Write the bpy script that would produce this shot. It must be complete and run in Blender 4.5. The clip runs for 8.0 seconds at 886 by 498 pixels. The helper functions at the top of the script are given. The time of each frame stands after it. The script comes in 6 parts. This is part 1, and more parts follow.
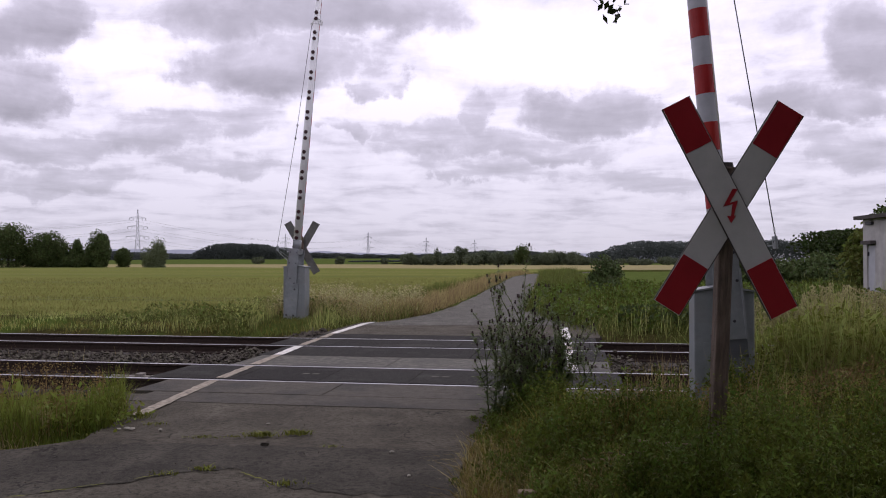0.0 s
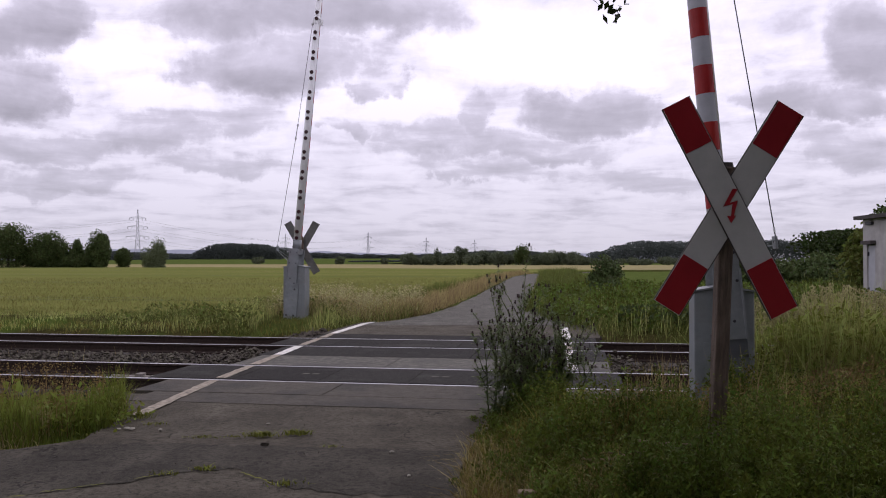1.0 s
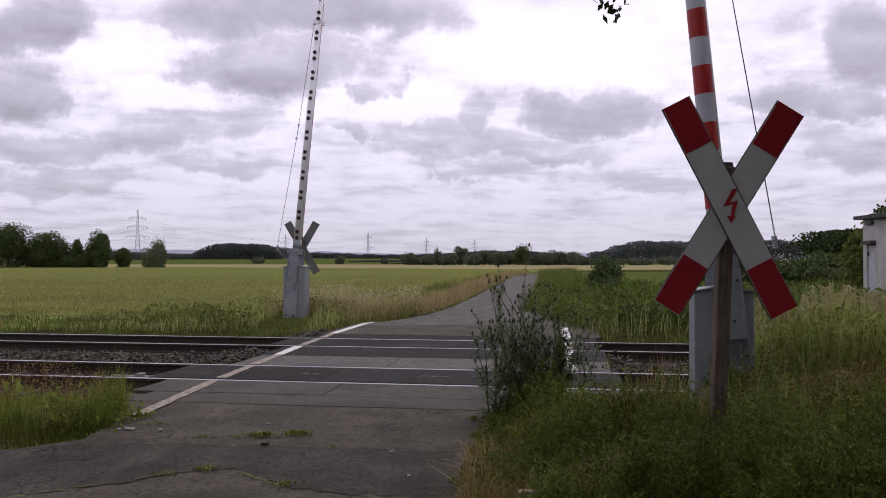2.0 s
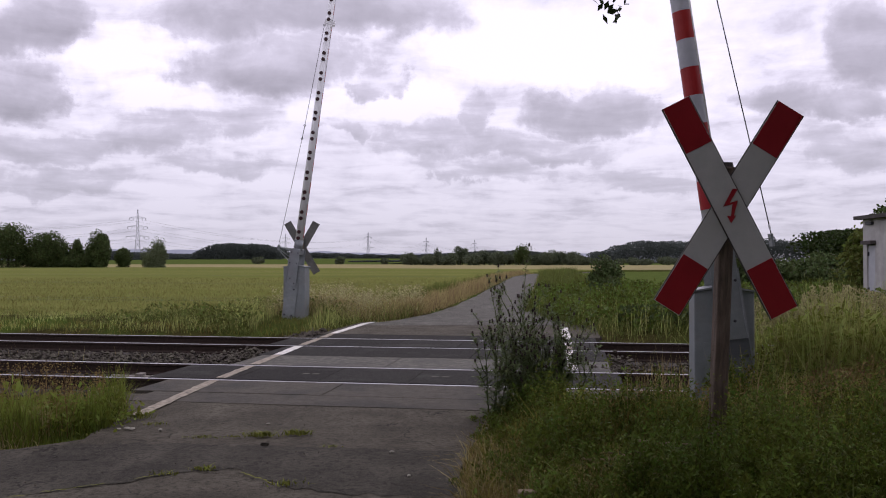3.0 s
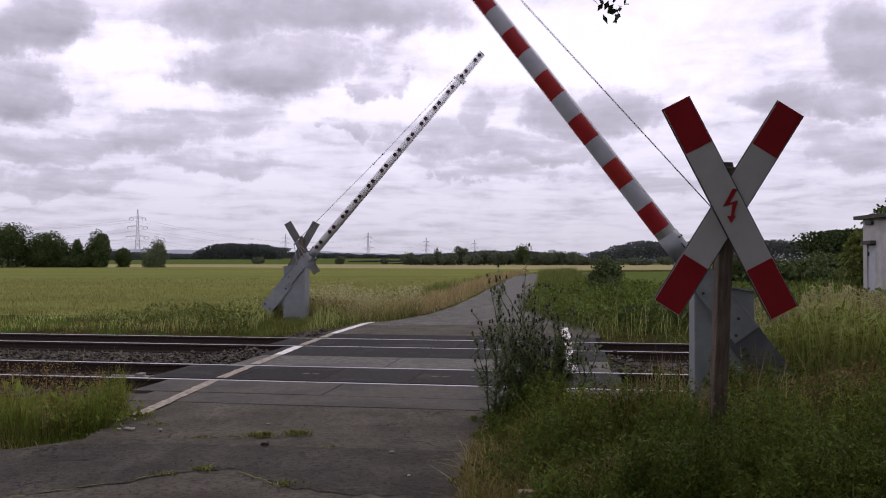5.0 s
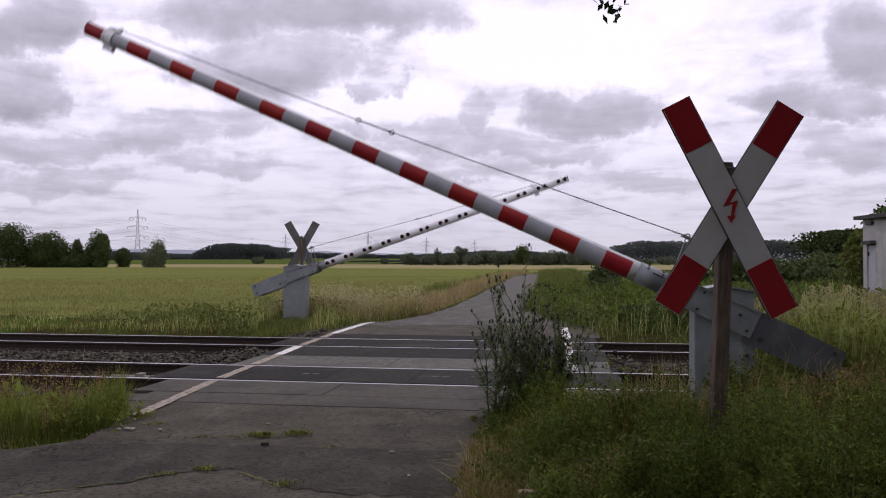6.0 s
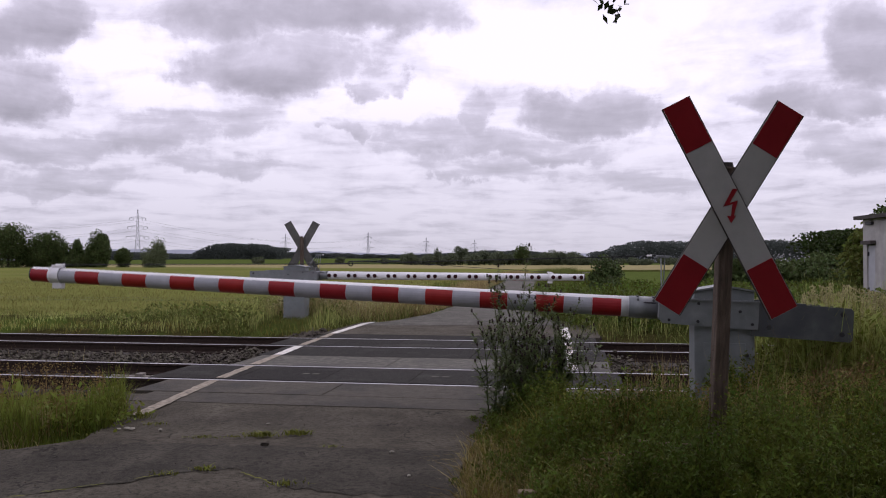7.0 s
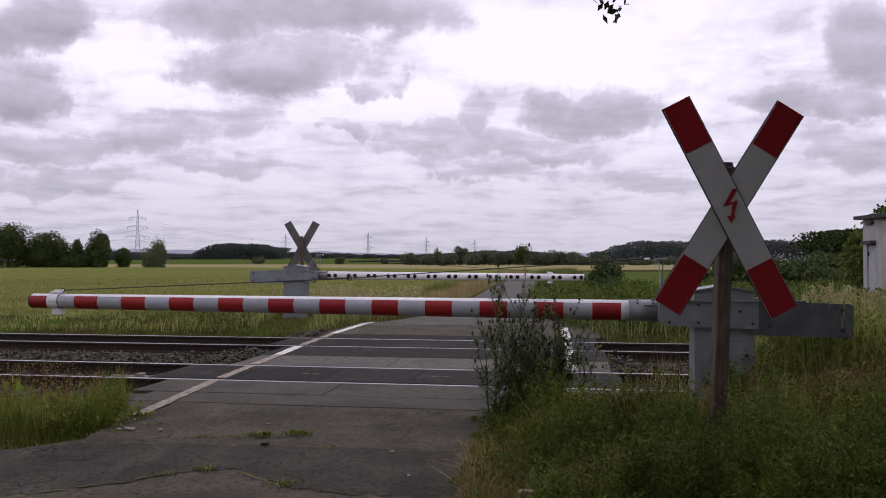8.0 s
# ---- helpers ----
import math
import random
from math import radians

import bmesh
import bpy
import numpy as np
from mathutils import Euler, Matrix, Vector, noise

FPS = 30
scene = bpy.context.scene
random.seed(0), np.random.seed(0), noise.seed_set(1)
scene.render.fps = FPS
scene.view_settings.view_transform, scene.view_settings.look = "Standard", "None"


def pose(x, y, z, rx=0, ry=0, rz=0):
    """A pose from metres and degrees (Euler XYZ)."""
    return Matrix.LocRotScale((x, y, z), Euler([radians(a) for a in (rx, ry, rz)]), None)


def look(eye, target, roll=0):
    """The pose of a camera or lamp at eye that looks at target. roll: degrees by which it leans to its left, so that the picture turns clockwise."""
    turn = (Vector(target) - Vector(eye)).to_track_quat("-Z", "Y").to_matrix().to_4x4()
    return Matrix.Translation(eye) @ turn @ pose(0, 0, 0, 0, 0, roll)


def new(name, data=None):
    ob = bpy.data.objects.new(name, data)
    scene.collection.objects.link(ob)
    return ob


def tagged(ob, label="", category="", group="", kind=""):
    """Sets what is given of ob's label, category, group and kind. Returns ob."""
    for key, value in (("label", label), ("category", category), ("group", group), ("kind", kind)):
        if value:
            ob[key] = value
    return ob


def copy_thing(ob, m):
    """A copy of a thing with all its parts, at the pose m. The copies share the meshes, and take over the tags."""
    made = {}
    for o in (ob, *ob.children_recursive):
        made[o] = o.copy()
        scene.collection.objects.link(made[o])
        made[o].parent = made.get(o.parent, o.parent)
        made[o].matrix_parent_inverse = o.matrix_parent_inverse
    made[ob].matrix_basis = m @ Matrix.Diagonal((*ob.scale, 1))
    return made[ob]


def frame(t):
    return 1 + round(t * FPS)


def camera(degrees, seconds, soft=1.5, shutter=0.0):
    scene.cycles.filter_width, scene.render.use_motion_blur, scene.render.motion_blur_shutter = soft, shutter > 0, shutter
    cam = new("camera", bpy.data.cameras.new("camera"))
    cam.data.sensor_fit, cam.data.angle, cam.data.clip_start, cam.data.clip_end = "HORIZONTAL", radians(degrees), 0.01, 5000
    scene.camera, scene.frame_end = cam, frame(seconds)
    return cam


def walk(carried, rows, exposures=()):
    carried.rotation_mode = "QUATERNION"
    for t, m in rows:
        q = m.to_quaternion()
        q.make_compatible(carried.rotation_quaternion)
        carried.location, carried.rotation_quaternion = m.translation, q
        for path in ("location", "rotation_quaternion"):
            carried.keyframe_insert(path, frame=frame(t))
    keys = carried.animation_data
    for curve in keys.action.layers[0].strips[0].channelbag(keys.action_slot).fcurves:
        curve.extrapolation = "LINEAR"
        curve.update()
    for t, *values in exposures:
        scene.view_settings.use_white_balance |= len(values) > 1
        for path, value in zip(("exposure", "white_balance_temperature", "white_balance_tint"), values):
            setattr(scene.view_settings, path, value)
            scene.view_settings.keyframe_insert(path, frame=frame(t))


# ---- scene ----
# World: x across the road, y along it away from the eye, z = 0 at the railheads.
# ---------------------------------------------------------------- camera
cam = camera(56.8, 8.0, soft=1.05, shutter=0.4)
EYE = pose(0, 0, 1.57, 90.87, 0, 0)
walk(cam, [(0.0, EYE), (8.0, EYE)], exposures=[(0.0, 0.05), (4.0, 0.03), (6.5, 0.03), (8.0, -0.03)])

RAIL_TURN = -9.2                       # the railway crosses the road at a slight skew
RAILWAY = pose(0, 0, 0, 0, 0, RAIL_TURN)


# ---------------------------------------------------------------- world and sun
def make_world():
    w = bpy.data.worlds.new("cloudy_sky")
    scene.world = w
    w.use_nodes = True
    nt = w.node_tree
    nt.nodes.clear()
    N, L = nt.nodes.new, nt.links.new
    out, bg = N("ShaderNodeOutputWorld"), N("ShaderNodeBackground")
    tc, sep = N("ShaderNodeTexCoord"), N("ShaderNodeSeparateXYZ")
    L(tc.outputs["Generated"], sep.inputs[0])

    def m(op, a, b=None, c=None, clamp=False):
        n = N("ShaderNodeMath")
        n.operation, n.use_clamp = op, clamp
        for k, v in enumerate((a, b, c)):
            if v is None:
                continue
            if isinstance(v, (int, float)):
                n.inputs[k].default_value = v
            else:
                L(v, n.inputs[k])
        return n.outputs[0]

    # a flat deck of broken cloud: the view is carried up to the deck, so that it closes into thin streaks far off
    lift = m("ADD", m("MAXIMUM", sep.outputs[2], 0.0), 0.10)
    deck_at = N("ShaderNodeCombineXYZ")
    L(m("DIVIDE", sep.outputs[0], lift), deck_at.inputs[0])
    L(m("DIVIDE", sep.outputs[1], lift), deck_at.inputs[1])
    big, small, warp, fine = (N("ShaderNodeTexNoise") for _ in range(4))
    for n, src, sc, det, ro, di in ((big, deck_at, 0.9, 4, 0.5, 0.0), (small, deck_at, 2.5, 8, 0.58, 0.4),
                                    (warp, tc, 9.0, 8, 0.6, 0.0), (fine, tc, 34.0, 6, 0.6, 0.3)):
        n.inputs["Scale"].default_value, n.inputs["Detail"].default_value = sc, det
        n.inputs["Roughness"].default_value, n.inputs["Distortion"].default_value = ro, di
        L(src.outputs["Generated"] if src is tc else src.outputs[0], n.inputs["Vector"])
    ws, wf = N("ShaderNodeSeparateColor"), N("ShaderNodeSeparateColor")
    L(warp.outputs["Color"], ws.inputs[0])
    L(fine.outputs["Color"], wf.inputs[0])

    def shaken(k, coarse, finer):
        return m("ADD", m("MULTIPLY", m("SUBTRACT", ws.outputs[k], 0.5), coarse), m("MULTIPLY", m("SUBTRACT", wf.outputs[k], 0.5), finer))

    # the larger clouds over the land ahead, by bearing and height: right, up, half-width, half-height, weight
    ahead = m("MAXIMUM", sep.outputs[1], 0.02)
    right = m("ADD", m("DIVIDE", sep.outputs[0], ahead), shaken(0, 0.17, 0.035))
    up = m("ADD", m("DIVIDE", sep.outputs[2], ahead), shaken(1, 0.085, 0.03))
    total = 0.0
    for r0, u0, a, b, wt in CLOUDS:
        ex = m("DIVIDE", m("SUBTRACT", right, r0), a)
        ey = m("DIVIDE", m("SUBTRACT", up, u0), b)
        q = m("ADD", m("MULTIPLY", ex, ex), m("MULTIPLY", ey, ey))
        body = N("ShaderNodeMapRange")
        body.interpolation_type = "SMOOTHSTEP"
        body.inputs[1].default_value, body.inputs[2].default_value = 1.5, 0.35
        L(q, body.inputs[0])
        tone = m("SUBTRACT", 0.70, m("MULTIPLY", ey, 0.36))            # grey flat base, paler top
        total = m("MAXIMUM", total, m("MULTIPLY", m("MULTIPLY", body.outputs[0], tone), wt))
    for r0, u0, a, b, wt in THIN:                                       # where the cover is thin and bright
        ex = m("DIVIDE", m("SUBTRACT", right, r0), a)
        ey = m("DIVIDE", m("SUBTRACT", up, u0), b)
        q = m("ADD", m("MULTIPLY", ex, ex), m("MULTIPLY", ey, ey))
        total = m("SUBTRACT", total, m("MULTIPLY", m("SUBTRACT", 1.0, q, clamp=True), wt))
    front = m("GREATER_THAN", sep.outputs[1], 0.02)
    d = m("ADD", m("MULTIPLY", big.outputs["Fac"], 0.34), m("MULTIPLY", small.outputs["Fac"], 0.46))
    d = m("ADD", m("ADD", d, 0.045), m("MULTIPLY", m("SUBTRACT", wf.outputs[2], 0.5), 0.14))
    d = m("ADD", d, m("MULTIPLY", m("MULTIPLY", total, front), 0.27))
    d = m("ADD", d, m("MULTIPLY", m("MAXIMUM", m("SUBTRACT", sep.outputs[2], 0.3), 0.0), 0.12))
    ramp = N("ShaderNodeValToRGB")
    els = ramp.color_ramp.elements
    els[0].position, els[0].color = 0.40, (1.12, 1.045, 1.25, 1)
    els[1].position, els[1].color = 0.80, (0.40, 0.368, 0.455, 1)
    for at, c in ((0.475, (0.95, 0.885, 1.08, 1)), (0.53, (0.74, 0.685, 0.85, 1)), (0.64, (0.56, 0.517, 0.64, 1))):
        els.new(at).color = c
    L(d, ramp.inputs[0])
    # thin haze low over the land
    haze = m("SUBTRACT", 1.0, m("MULTIPLY", m("MAXIMUM", sep.outputs[2], 0.0), 5.0), clamp=True)
    mixh = N("ShaderNodeMix")
    mixh.data_type = "RGBA"
    L(m("MULTIPLY", haze, 0.75), mixh.inputs[0])
    L(ramp.outputs[0], mixh.inputs[6])
    mixh.inputs[7].default_value = (0.50, 0.485, 0.585, 1)
    sky = N("ShaderNodeTexSky")
    sky.sky_type, sky.sun_disc = "NISHITA", False
    sky.sun_elevation, sky.sun_rotation = radians(52), radians(20)
    bgs = N("ShaderNodeBackground")
    L(sky.outputs[0], bgs.inputs[0])
    bgs.inputs[1].default_value = 0.05
    L(mixh.outputs[2], bg.inputs[0])
    bg.inputs[1].default_value = 0.98
    mix = N("ShaderNodeMixShader")
    mix.inputs[0].default_value = 0.93
    L(bgs.outputs[0], mix.inputs[1])
    L(bg.outputs[0], mix.inputs[2])
    L(mix.outputs[0], out.inputs[0])


CLOUDS = (
    (-0.160, 0.316, 0.200, 0.048, 1.00),
    (-0.210, 0.240, 0.120, 0.042, 1.00),
    (-0.075, 0.217, 0.025, 0.018, 0.75),
    (-0.244, 0.173, 0.066, 0.026, 0.55),
    (-0.499, 0.292, 0.066, 0.033, 0.90),
    (-0.513, 0.216, 0.054, 0.040, 1.00),
    (-0.365, 0.155, 0.072, 0.030, 0.75),
    (-0.479, 0.141, 0.076, 0.023, 0.60),
    (-0.099, 0.161, 0.031, 0.011, 0.45),
    (-0.010, 0.146, 0.062, 0.023, 0.50),
    (0.052, 0.178, 0.033, 0.038, 0.60),
    (0.194, 0.188, 0.072, 0.036, 1.00),
    (0.121, 0.141, 0.103, 0.022, 0.75),
    (0.046, 0.110, 0.093, 0.015, 0.60),
    (0.459, 0.198, 0.086, 0.023, 0.85),
    (0.514, 0.278, 0.062, 0.059, 0.85),
    (0.501, 0.141, 0.066, 0.029, 0.65),
    (-0.465, 0.100, 0.083, 0.018, 0.60),
    (-0.279, 0.118, 0.076, 0.015, 0.55),
    (0.239, 0.100, 0.076, 0.015, 0.40),
)
THIN = (
    (0.101, 0.264, 0.166, 0.062, 0.50),
    (-0.386, 0.254, 0.083, 0.041, 0.50),
    (-0.368, 0.206, 0.062, 0.024, 0.35),
    (-0.017, 0.195, 0.076, 0.031, 0.30),
)
make_world()

sun = new("sun", bpy.data.lights.new("sun", "SUN"))
sun.data.energy, sun.data.angle, sun.data.color = 0.5, radians(20), (1.0, 0.96, 0.9)
sun.matrix_world = look((20, 55, 80), (0, 0, 0))


# ---------------------------------------------------------------- materials
def material(name, stops, scale=8.0, rough=0.8, metal=0.0, bump=0.3, bump_scale=60.0, island=0.0, stain=None, stain_scale=0.7,
             through_light=0.0, stretch=(1, 1, 1), obj_random=0.0, bump_dist=0.02, gloss=0.3):
    """stops: (place, colour) along a noise; stain: (colour, from, to) of larger blotches; island: brightness spread from piece to piece."""
    mat = bpy.data.materials.new(name)
    mat.use_nodes = True
    nt = mat.node_tree
    N, L = nt.nodes.new, nt.links.new
    b = nt.nodes["Principled BSDF"]
    tc, mp = N("ShaderNodeTexCoord"), N("ShaderNodeMapping")
    mp.inputs["Scale"].default_value = stretch
    L(tc.outputs["Object"], mp.inputs[0])
    n1 = N("ShaderNodeTexNoise")
    n1.inputs["Scale"].default_value, n1.inputs["Detail"].default_value, n1.inputs["Roughness"].default_value = scale, 8, 0.65
    L(mp.outputs[0], n1.inputs["Vector"])
    r = N("ShaderNodeValToRGB")
    els = r.color_ramp.elements
    els[0].position, els[0].color = stops[0][0], (*stops[0][1], 1)
    els[1].position, els[1].color = stops[-1][0], (*stops[-1][1], 1)
    for p, c in stops[1:-1]:
        els.new(p).color = (*c, 1)
    L(n1.outputs["Fac"], r.inputs[0])
    col = r.outputs[0]
    if stain:
        n2 = N("ShaderNodeTexNoise")
        n2.inputs["Scale"].default_value, n2.inputs["Detail"].default_value = stain_scale, 6
        L(mp.outputs[0], n2.inputs["Vector"])
        mr = N("ShaderNodeMapRange")
        mr.inputs[1].default_value, mr.inputs[2].default_value = stain[1], stain[2]
        L(n2.outputs["Fac"], mr.inputs[0])
        mx = N("ShaderNodeMix")
        mx.data_type = "RGBA"
        L(mr.outputs[0], mx.inputs[0])
        L(col, mx.inputs[6])
        mx.inputs[7].default_value = (*stain[0], 1)
        col = mx.outputs[2]
    if island or obj_random:
        hv = N("ShaderNodeHueSaturation")
        if island:
            g = N("ShaderNodeNewGeometry")
            src, spread = g.outputs["Random Per Island"], island
        else:
            g = N("ShaderNodeObjectInfo")
            src, spread = g.outputs["Random"], obj_random
        mr = N("ShaderNodeMapRange")
        mr.inputs[3].default_value, mr.inputs[4].default_value = 1 - spread, 1 + spread
        L(src, mr.inputs[0])
        L(mr.outputs[0], hv.inputs["Value"])
        mr2 = N("ShaderNodeMapRange")
        mr2.inputs[3].default_value, mr2.inputs[4].default_value = 0.5 - spread * 0.07, 0.5 + spread * 0.05
        L(src, mr2.inputs[0])
        L(mr2.outputs[0], hv.inputs["Hue"])
        L(col, hv.inputs["Color"])
        col = hv.outputs[0]
    L(col, b.inputs["Base Color"])
    b.inputs["Roughness"].default_value, b.inputs["Metallic"].default_value = rough, metal
    b.inputs["Specular IOR Level"].default_value = 0.12 if through_light else gloss
    if bump:
        n3 = N("ShaderNodeTexNoise")
        n3.inputs["Scale"].default_value, n3.inputs["Detail"].default_value = bump_scale, 6
        L(mp.outputs[0], n3.inputs["Vector"])
        bp = N("ShaderNodeBump")
        bp.inputs["Strength"].default_value, bp.inputs["Distance"].default_value = bump, bump_dist
        L(n3.outputs["Fac"], bp.inputs["Height"])
        L(bp.outputs[0], b.inputs["Normal"])
    if through_light:
        out = nt.nodes["Material Output"]
        tl, mix = N("ShaderNodeBsdfTranslucent"), N("ShaderNodeMixShader")
        L(col, tl.inputs[0])
        mix.inputs[0].default_value = through_light
        L(b.outputs[0], mix.inputs[1])
        L(tl.outputs[0], mix.inputs[2])
        L(mix.outputs[0], out.inputs[0])
    return mat


M = {}
def road_material(name, low, high, crack_scale, crack_part):
    """Worn asphalt: stone grain, blotches drawn out along the road, fine branching cracks."""
    mat = bpy.data.materials.new(name)
    mat.use_nodes = True
    nt = mat.node_tree
    N, L = nt.nodes.new, nt.links.new
    b = nt.nodes["Principled BSDF"]
    tc = N("ShaderNodeTexCoord")

    def tex(scale, detail, rough, stretch=(1, 1, 1)):
        mp, n = N("ShaderNodeMapping"), N("ShaderNodeTexNoise")
        mp.inputs["Scale"].default_value = stretch
        L(tc.outputs["Object"], mp.inputs[0])
        L(mp.outputs[0], n.inputs["Vector"])
        n.inputs["Scale"].default_value, n.inputs["Detail"].default_value, n.inputs["Roughness"].default_value = scale, detail, rough
        return n

    def mix(fac, a, c, kind="MIX"):
        n = N("ShaderNodeMix")
        n.data_type, n.blend_type = "RGBA", kind
        for k, v in ((0, fac), (6, a), (7, c)):
            if isinstance(v, tuple):
                n.inputs[k].default_value = (*v, 1)
            elif isinstance(v, float):
                n.inputs[k].default_value = v
            else:
                L(v, n.inputs[k])
        return n.outputs[2]

    def span(src, a, c, lo=0.0, hi=1.0):
        n = N("ShaderNodeMapRange")
        n.inputs[1].default_value, n.inputs[2].default_value, n.inputs[3].default_value, n.inputs[4].default_value = a, c, lo, hi
        L(src, n.inputs[0])
        return n.outputs[0]

    blotch, streak, grain, fine = tex(1.5, 7, 0.62), tex(2.2, 5, 0.6, (1.6, 0.3, 1)), tex(20, 8, 0.8), tex(120, 3, 0.6)
    col = mix(span(blotch.outputs["Fac"], 0.34, 0.66), low, high)
    col = mix(span(streak.outputs["Fac"], 0.56, 0.74, 0.0, 0.55), col, tuple(1.45 * c for c in high))
    col = mix(span(grain.outputs["Fac"], 0.40, 0.52, 0.75, 0.0), col, tuple(0.45 * c for c in low))
    col = mix(span(fine.outputs["Fac"], 0.53, 0.68, 0.0, 0.45), col, tuple(1.9 * c for c in high))
    bent = N("ShaderNodeVectorMath")
    bent.operation = "MULTIPLY_ADD"
    bend = tex(3.0, 5, 0.6)
    L(bend.outputs["Color"], bent.inputs[0])
    bent.inputs[1].default_value = (0.5, 0.5, 0.0)
    L(tc.outputs["Object"], bent.inputs[2])
    vor = N("ShaderNodeTexVoronoi")
    vor.feature = "DISTANCE_TO_EDGE"
    vor.inputs["Scale"].default_value = crack_scale
    L(bent.outputs[0], vor.inputs["Vector"])
    where = tex(0.9, 3, 0.5)
    n = N("ShaderNodeMath")
    n.operation = "MULTIPLY"
    L(span(vor.outputs["Distance"], 0.004, 0.013, 1.0, 0.0), n.inputs[0])
    L(span(where.outputs["Fac"], crack_part, crack_part + 0.1, 0.0, 0.8), n.inputs[1])
    col = mix(n.outputs[0], col, (0.018, 0.016, 0.014))
    L(col, b.inputs["Base Color"])
    b.inputs["Roughness"].default_value, b.inputs["Specular IOR Level"].default_value = 0.93, 0.08
    bp = N("ShaderNodeBump")
    bp.inputs["Strength"].default_value, bp.inputs["Distance"].default_value = 0.7, 0.02
    L(grain.outputs["Fac"], bp.inputs["Height"])
    L(bp.outputs[0], b.inputs["Normal"])
    return mat


M["asphalt"] = road_material("asphalt", (0.062, 0.055, 0.043), (0.122, 0.109, 0.085), 1.3, 0.5)
M["asphalt_new"] = road_material("coarse_asphalt", (0.044, 0.040, 0.033), (0.088, 0.080, 0.064), 2.0, 0.46)
M["stake"] = material("dry_wood", [(0.3, (0.12, 0.085, 0.05)), (0.7, (0.26, 0.2, 0.13))], 8, 0.85, 0, 0.4, 40, stretch=(4, 4, 0.8))
M["far_asphalt"] = road_material("far_asphalt", (0.088, 0.084, 0.072), (0.165, 0.158, 0.138), 0.8, 0.5)
M["concrete"] = material("deck_concrete", [(0.3, (0.055, 0.051, 0.042)), (0.5, (0.092, 0.086, 0.071)), (0.7, (0.18, 0.17, 0.138))], 9, 0.85, 0, 0.4, 90,
                         stain=((0.068, 0.065, 0.056), 0.5, 0.7), stain_scale=1.3, obj_random=0.12)
M["apron"] = material("apron_concrete", [(0.3, (0.055, 0.049, 0.039)), (0.7, (0.108, 0.096, 0.075))], 9, 0.95, 0, 0.4, 90,
                      stain=((0.049, 0.046, 0.040), 0.5, 0.7), stain_scale=1.3, obj_random=0.08)
M["rubber"] = material("rubber_panel", [(0.3, (0.021, 0.020, 0.018)), (0.7, (0.045, 0.042, 0.037))], 12, 0.95, 0, 0.35, 120, gloss=0.12,
                       stain=((0.058, 0.056, 0.050), 0.55, 0.75), stain_scale=1.5, obj_random=0.12)
M["rail_side"] = material("rusted_rail", [(0.3, (0.02, 0.014, 0.011)), (0.7, (0.055, 0.036, 0.027))], 25, 0.85, 0.2, 0.3, 80)
M["rail_head"] = material("worn_railhead", [(0.3, (0.42, 0.41, 0.42)), (0.7, (0.54, 0.52, 0.52))], 30, 0.28, 1.0, 0.05, 80, stretch=(0.1, 1, 1))
M["sleeper"] = material("sleeper", [(0.3, (0.035, 0.03, 0.027)), (0.7, (0.075, 0.065, 0.058))], 15, 0.9, 0, 0.4, 60)
M["ballast"] = material("ballast", [(0.3, (0.044, 0.037, 0.028)), (0.7, (0.126, 0.112, 0.086))], 18, 0.9, 0, 0.4, 60, island=0.45)
M["paint_line"] = material("road_paint", [(0.34, (0.3, 0.27, 0.23)), (0.46, (0.68, 0.65, 0.6)), (0.7, (0.85, 0.83, 0.8))], 9, 0.7, 0, 0.3, 80)
M["paint_old"] = material("worn_road_paint", [(0.36, (0.14, 0.12, 0.095)), (0.5, (0.32, 0.275, 0.21)), (0.75, (0.5, 0.44, 0.35))], 16, 0.8, 0, 0.3, 80)
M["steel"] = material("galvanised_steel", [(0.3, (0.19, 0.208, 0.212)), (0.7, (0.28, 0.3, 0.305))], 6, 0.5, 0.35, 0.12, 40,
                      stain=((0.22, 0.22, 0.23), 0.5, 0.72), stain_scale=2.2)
M["steel_dark"] = material("dark_stained_steel", [(0.3, (0.085, 0.097, 0.098)), (0.7, (0.15, 0.163, 0.163))], 6, 0.6, 0.3, 0.12, 40,
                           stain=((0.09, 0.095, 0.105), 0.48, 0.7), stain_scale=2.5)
M["housing"] = material("grey_painted_housing", [(0.3, (0.165, 0.185, 0.187)), (0.7, (0.23, 0.25, 0.252))], 5, 0.55, 0, 0.1, 40,
                        stain=((0.17, 0.17, 0.16), 0.5, 0.75), stain_scale=2.4)
M["boom_white"] = material("boom_white_paint", [(0.3, (0.8, 0.8, 0.81)), (0.7, (0.88, 0.88, 0.89))], 6, 0.35, 0, 0.06, 60,
                           stain=((0.7, 0.69, 0.67), 0.6, 0.8), stain_scale=3.0, gloss=0.5)
M["boom_red"] = material("boom_red_film", [(0.3, (0.27, 0.013, 0.014)), (0.7, (0.35, 0.02, 0.02))], 6, 0.42, 0, 0.06, 60, obj_random=0.08)
# white film with the shade of the boom's side and underside in its grey
M["boom_grey"] = material("boom_shaded_white_film", [(0.3, (0.37, 0.38, 0.41)), (0.7, (0.46, 0.47, 0.5))], 6, 0.5, 0, 0.06, 60, obj_random=0.06)
M["dot"] = material("dark_red_reflector", [(0.3, (0.02, 0.004, 0.005)), (0.7, (0.045, 0.007, 0.009))], 20, 0.3, 0, 0.0)
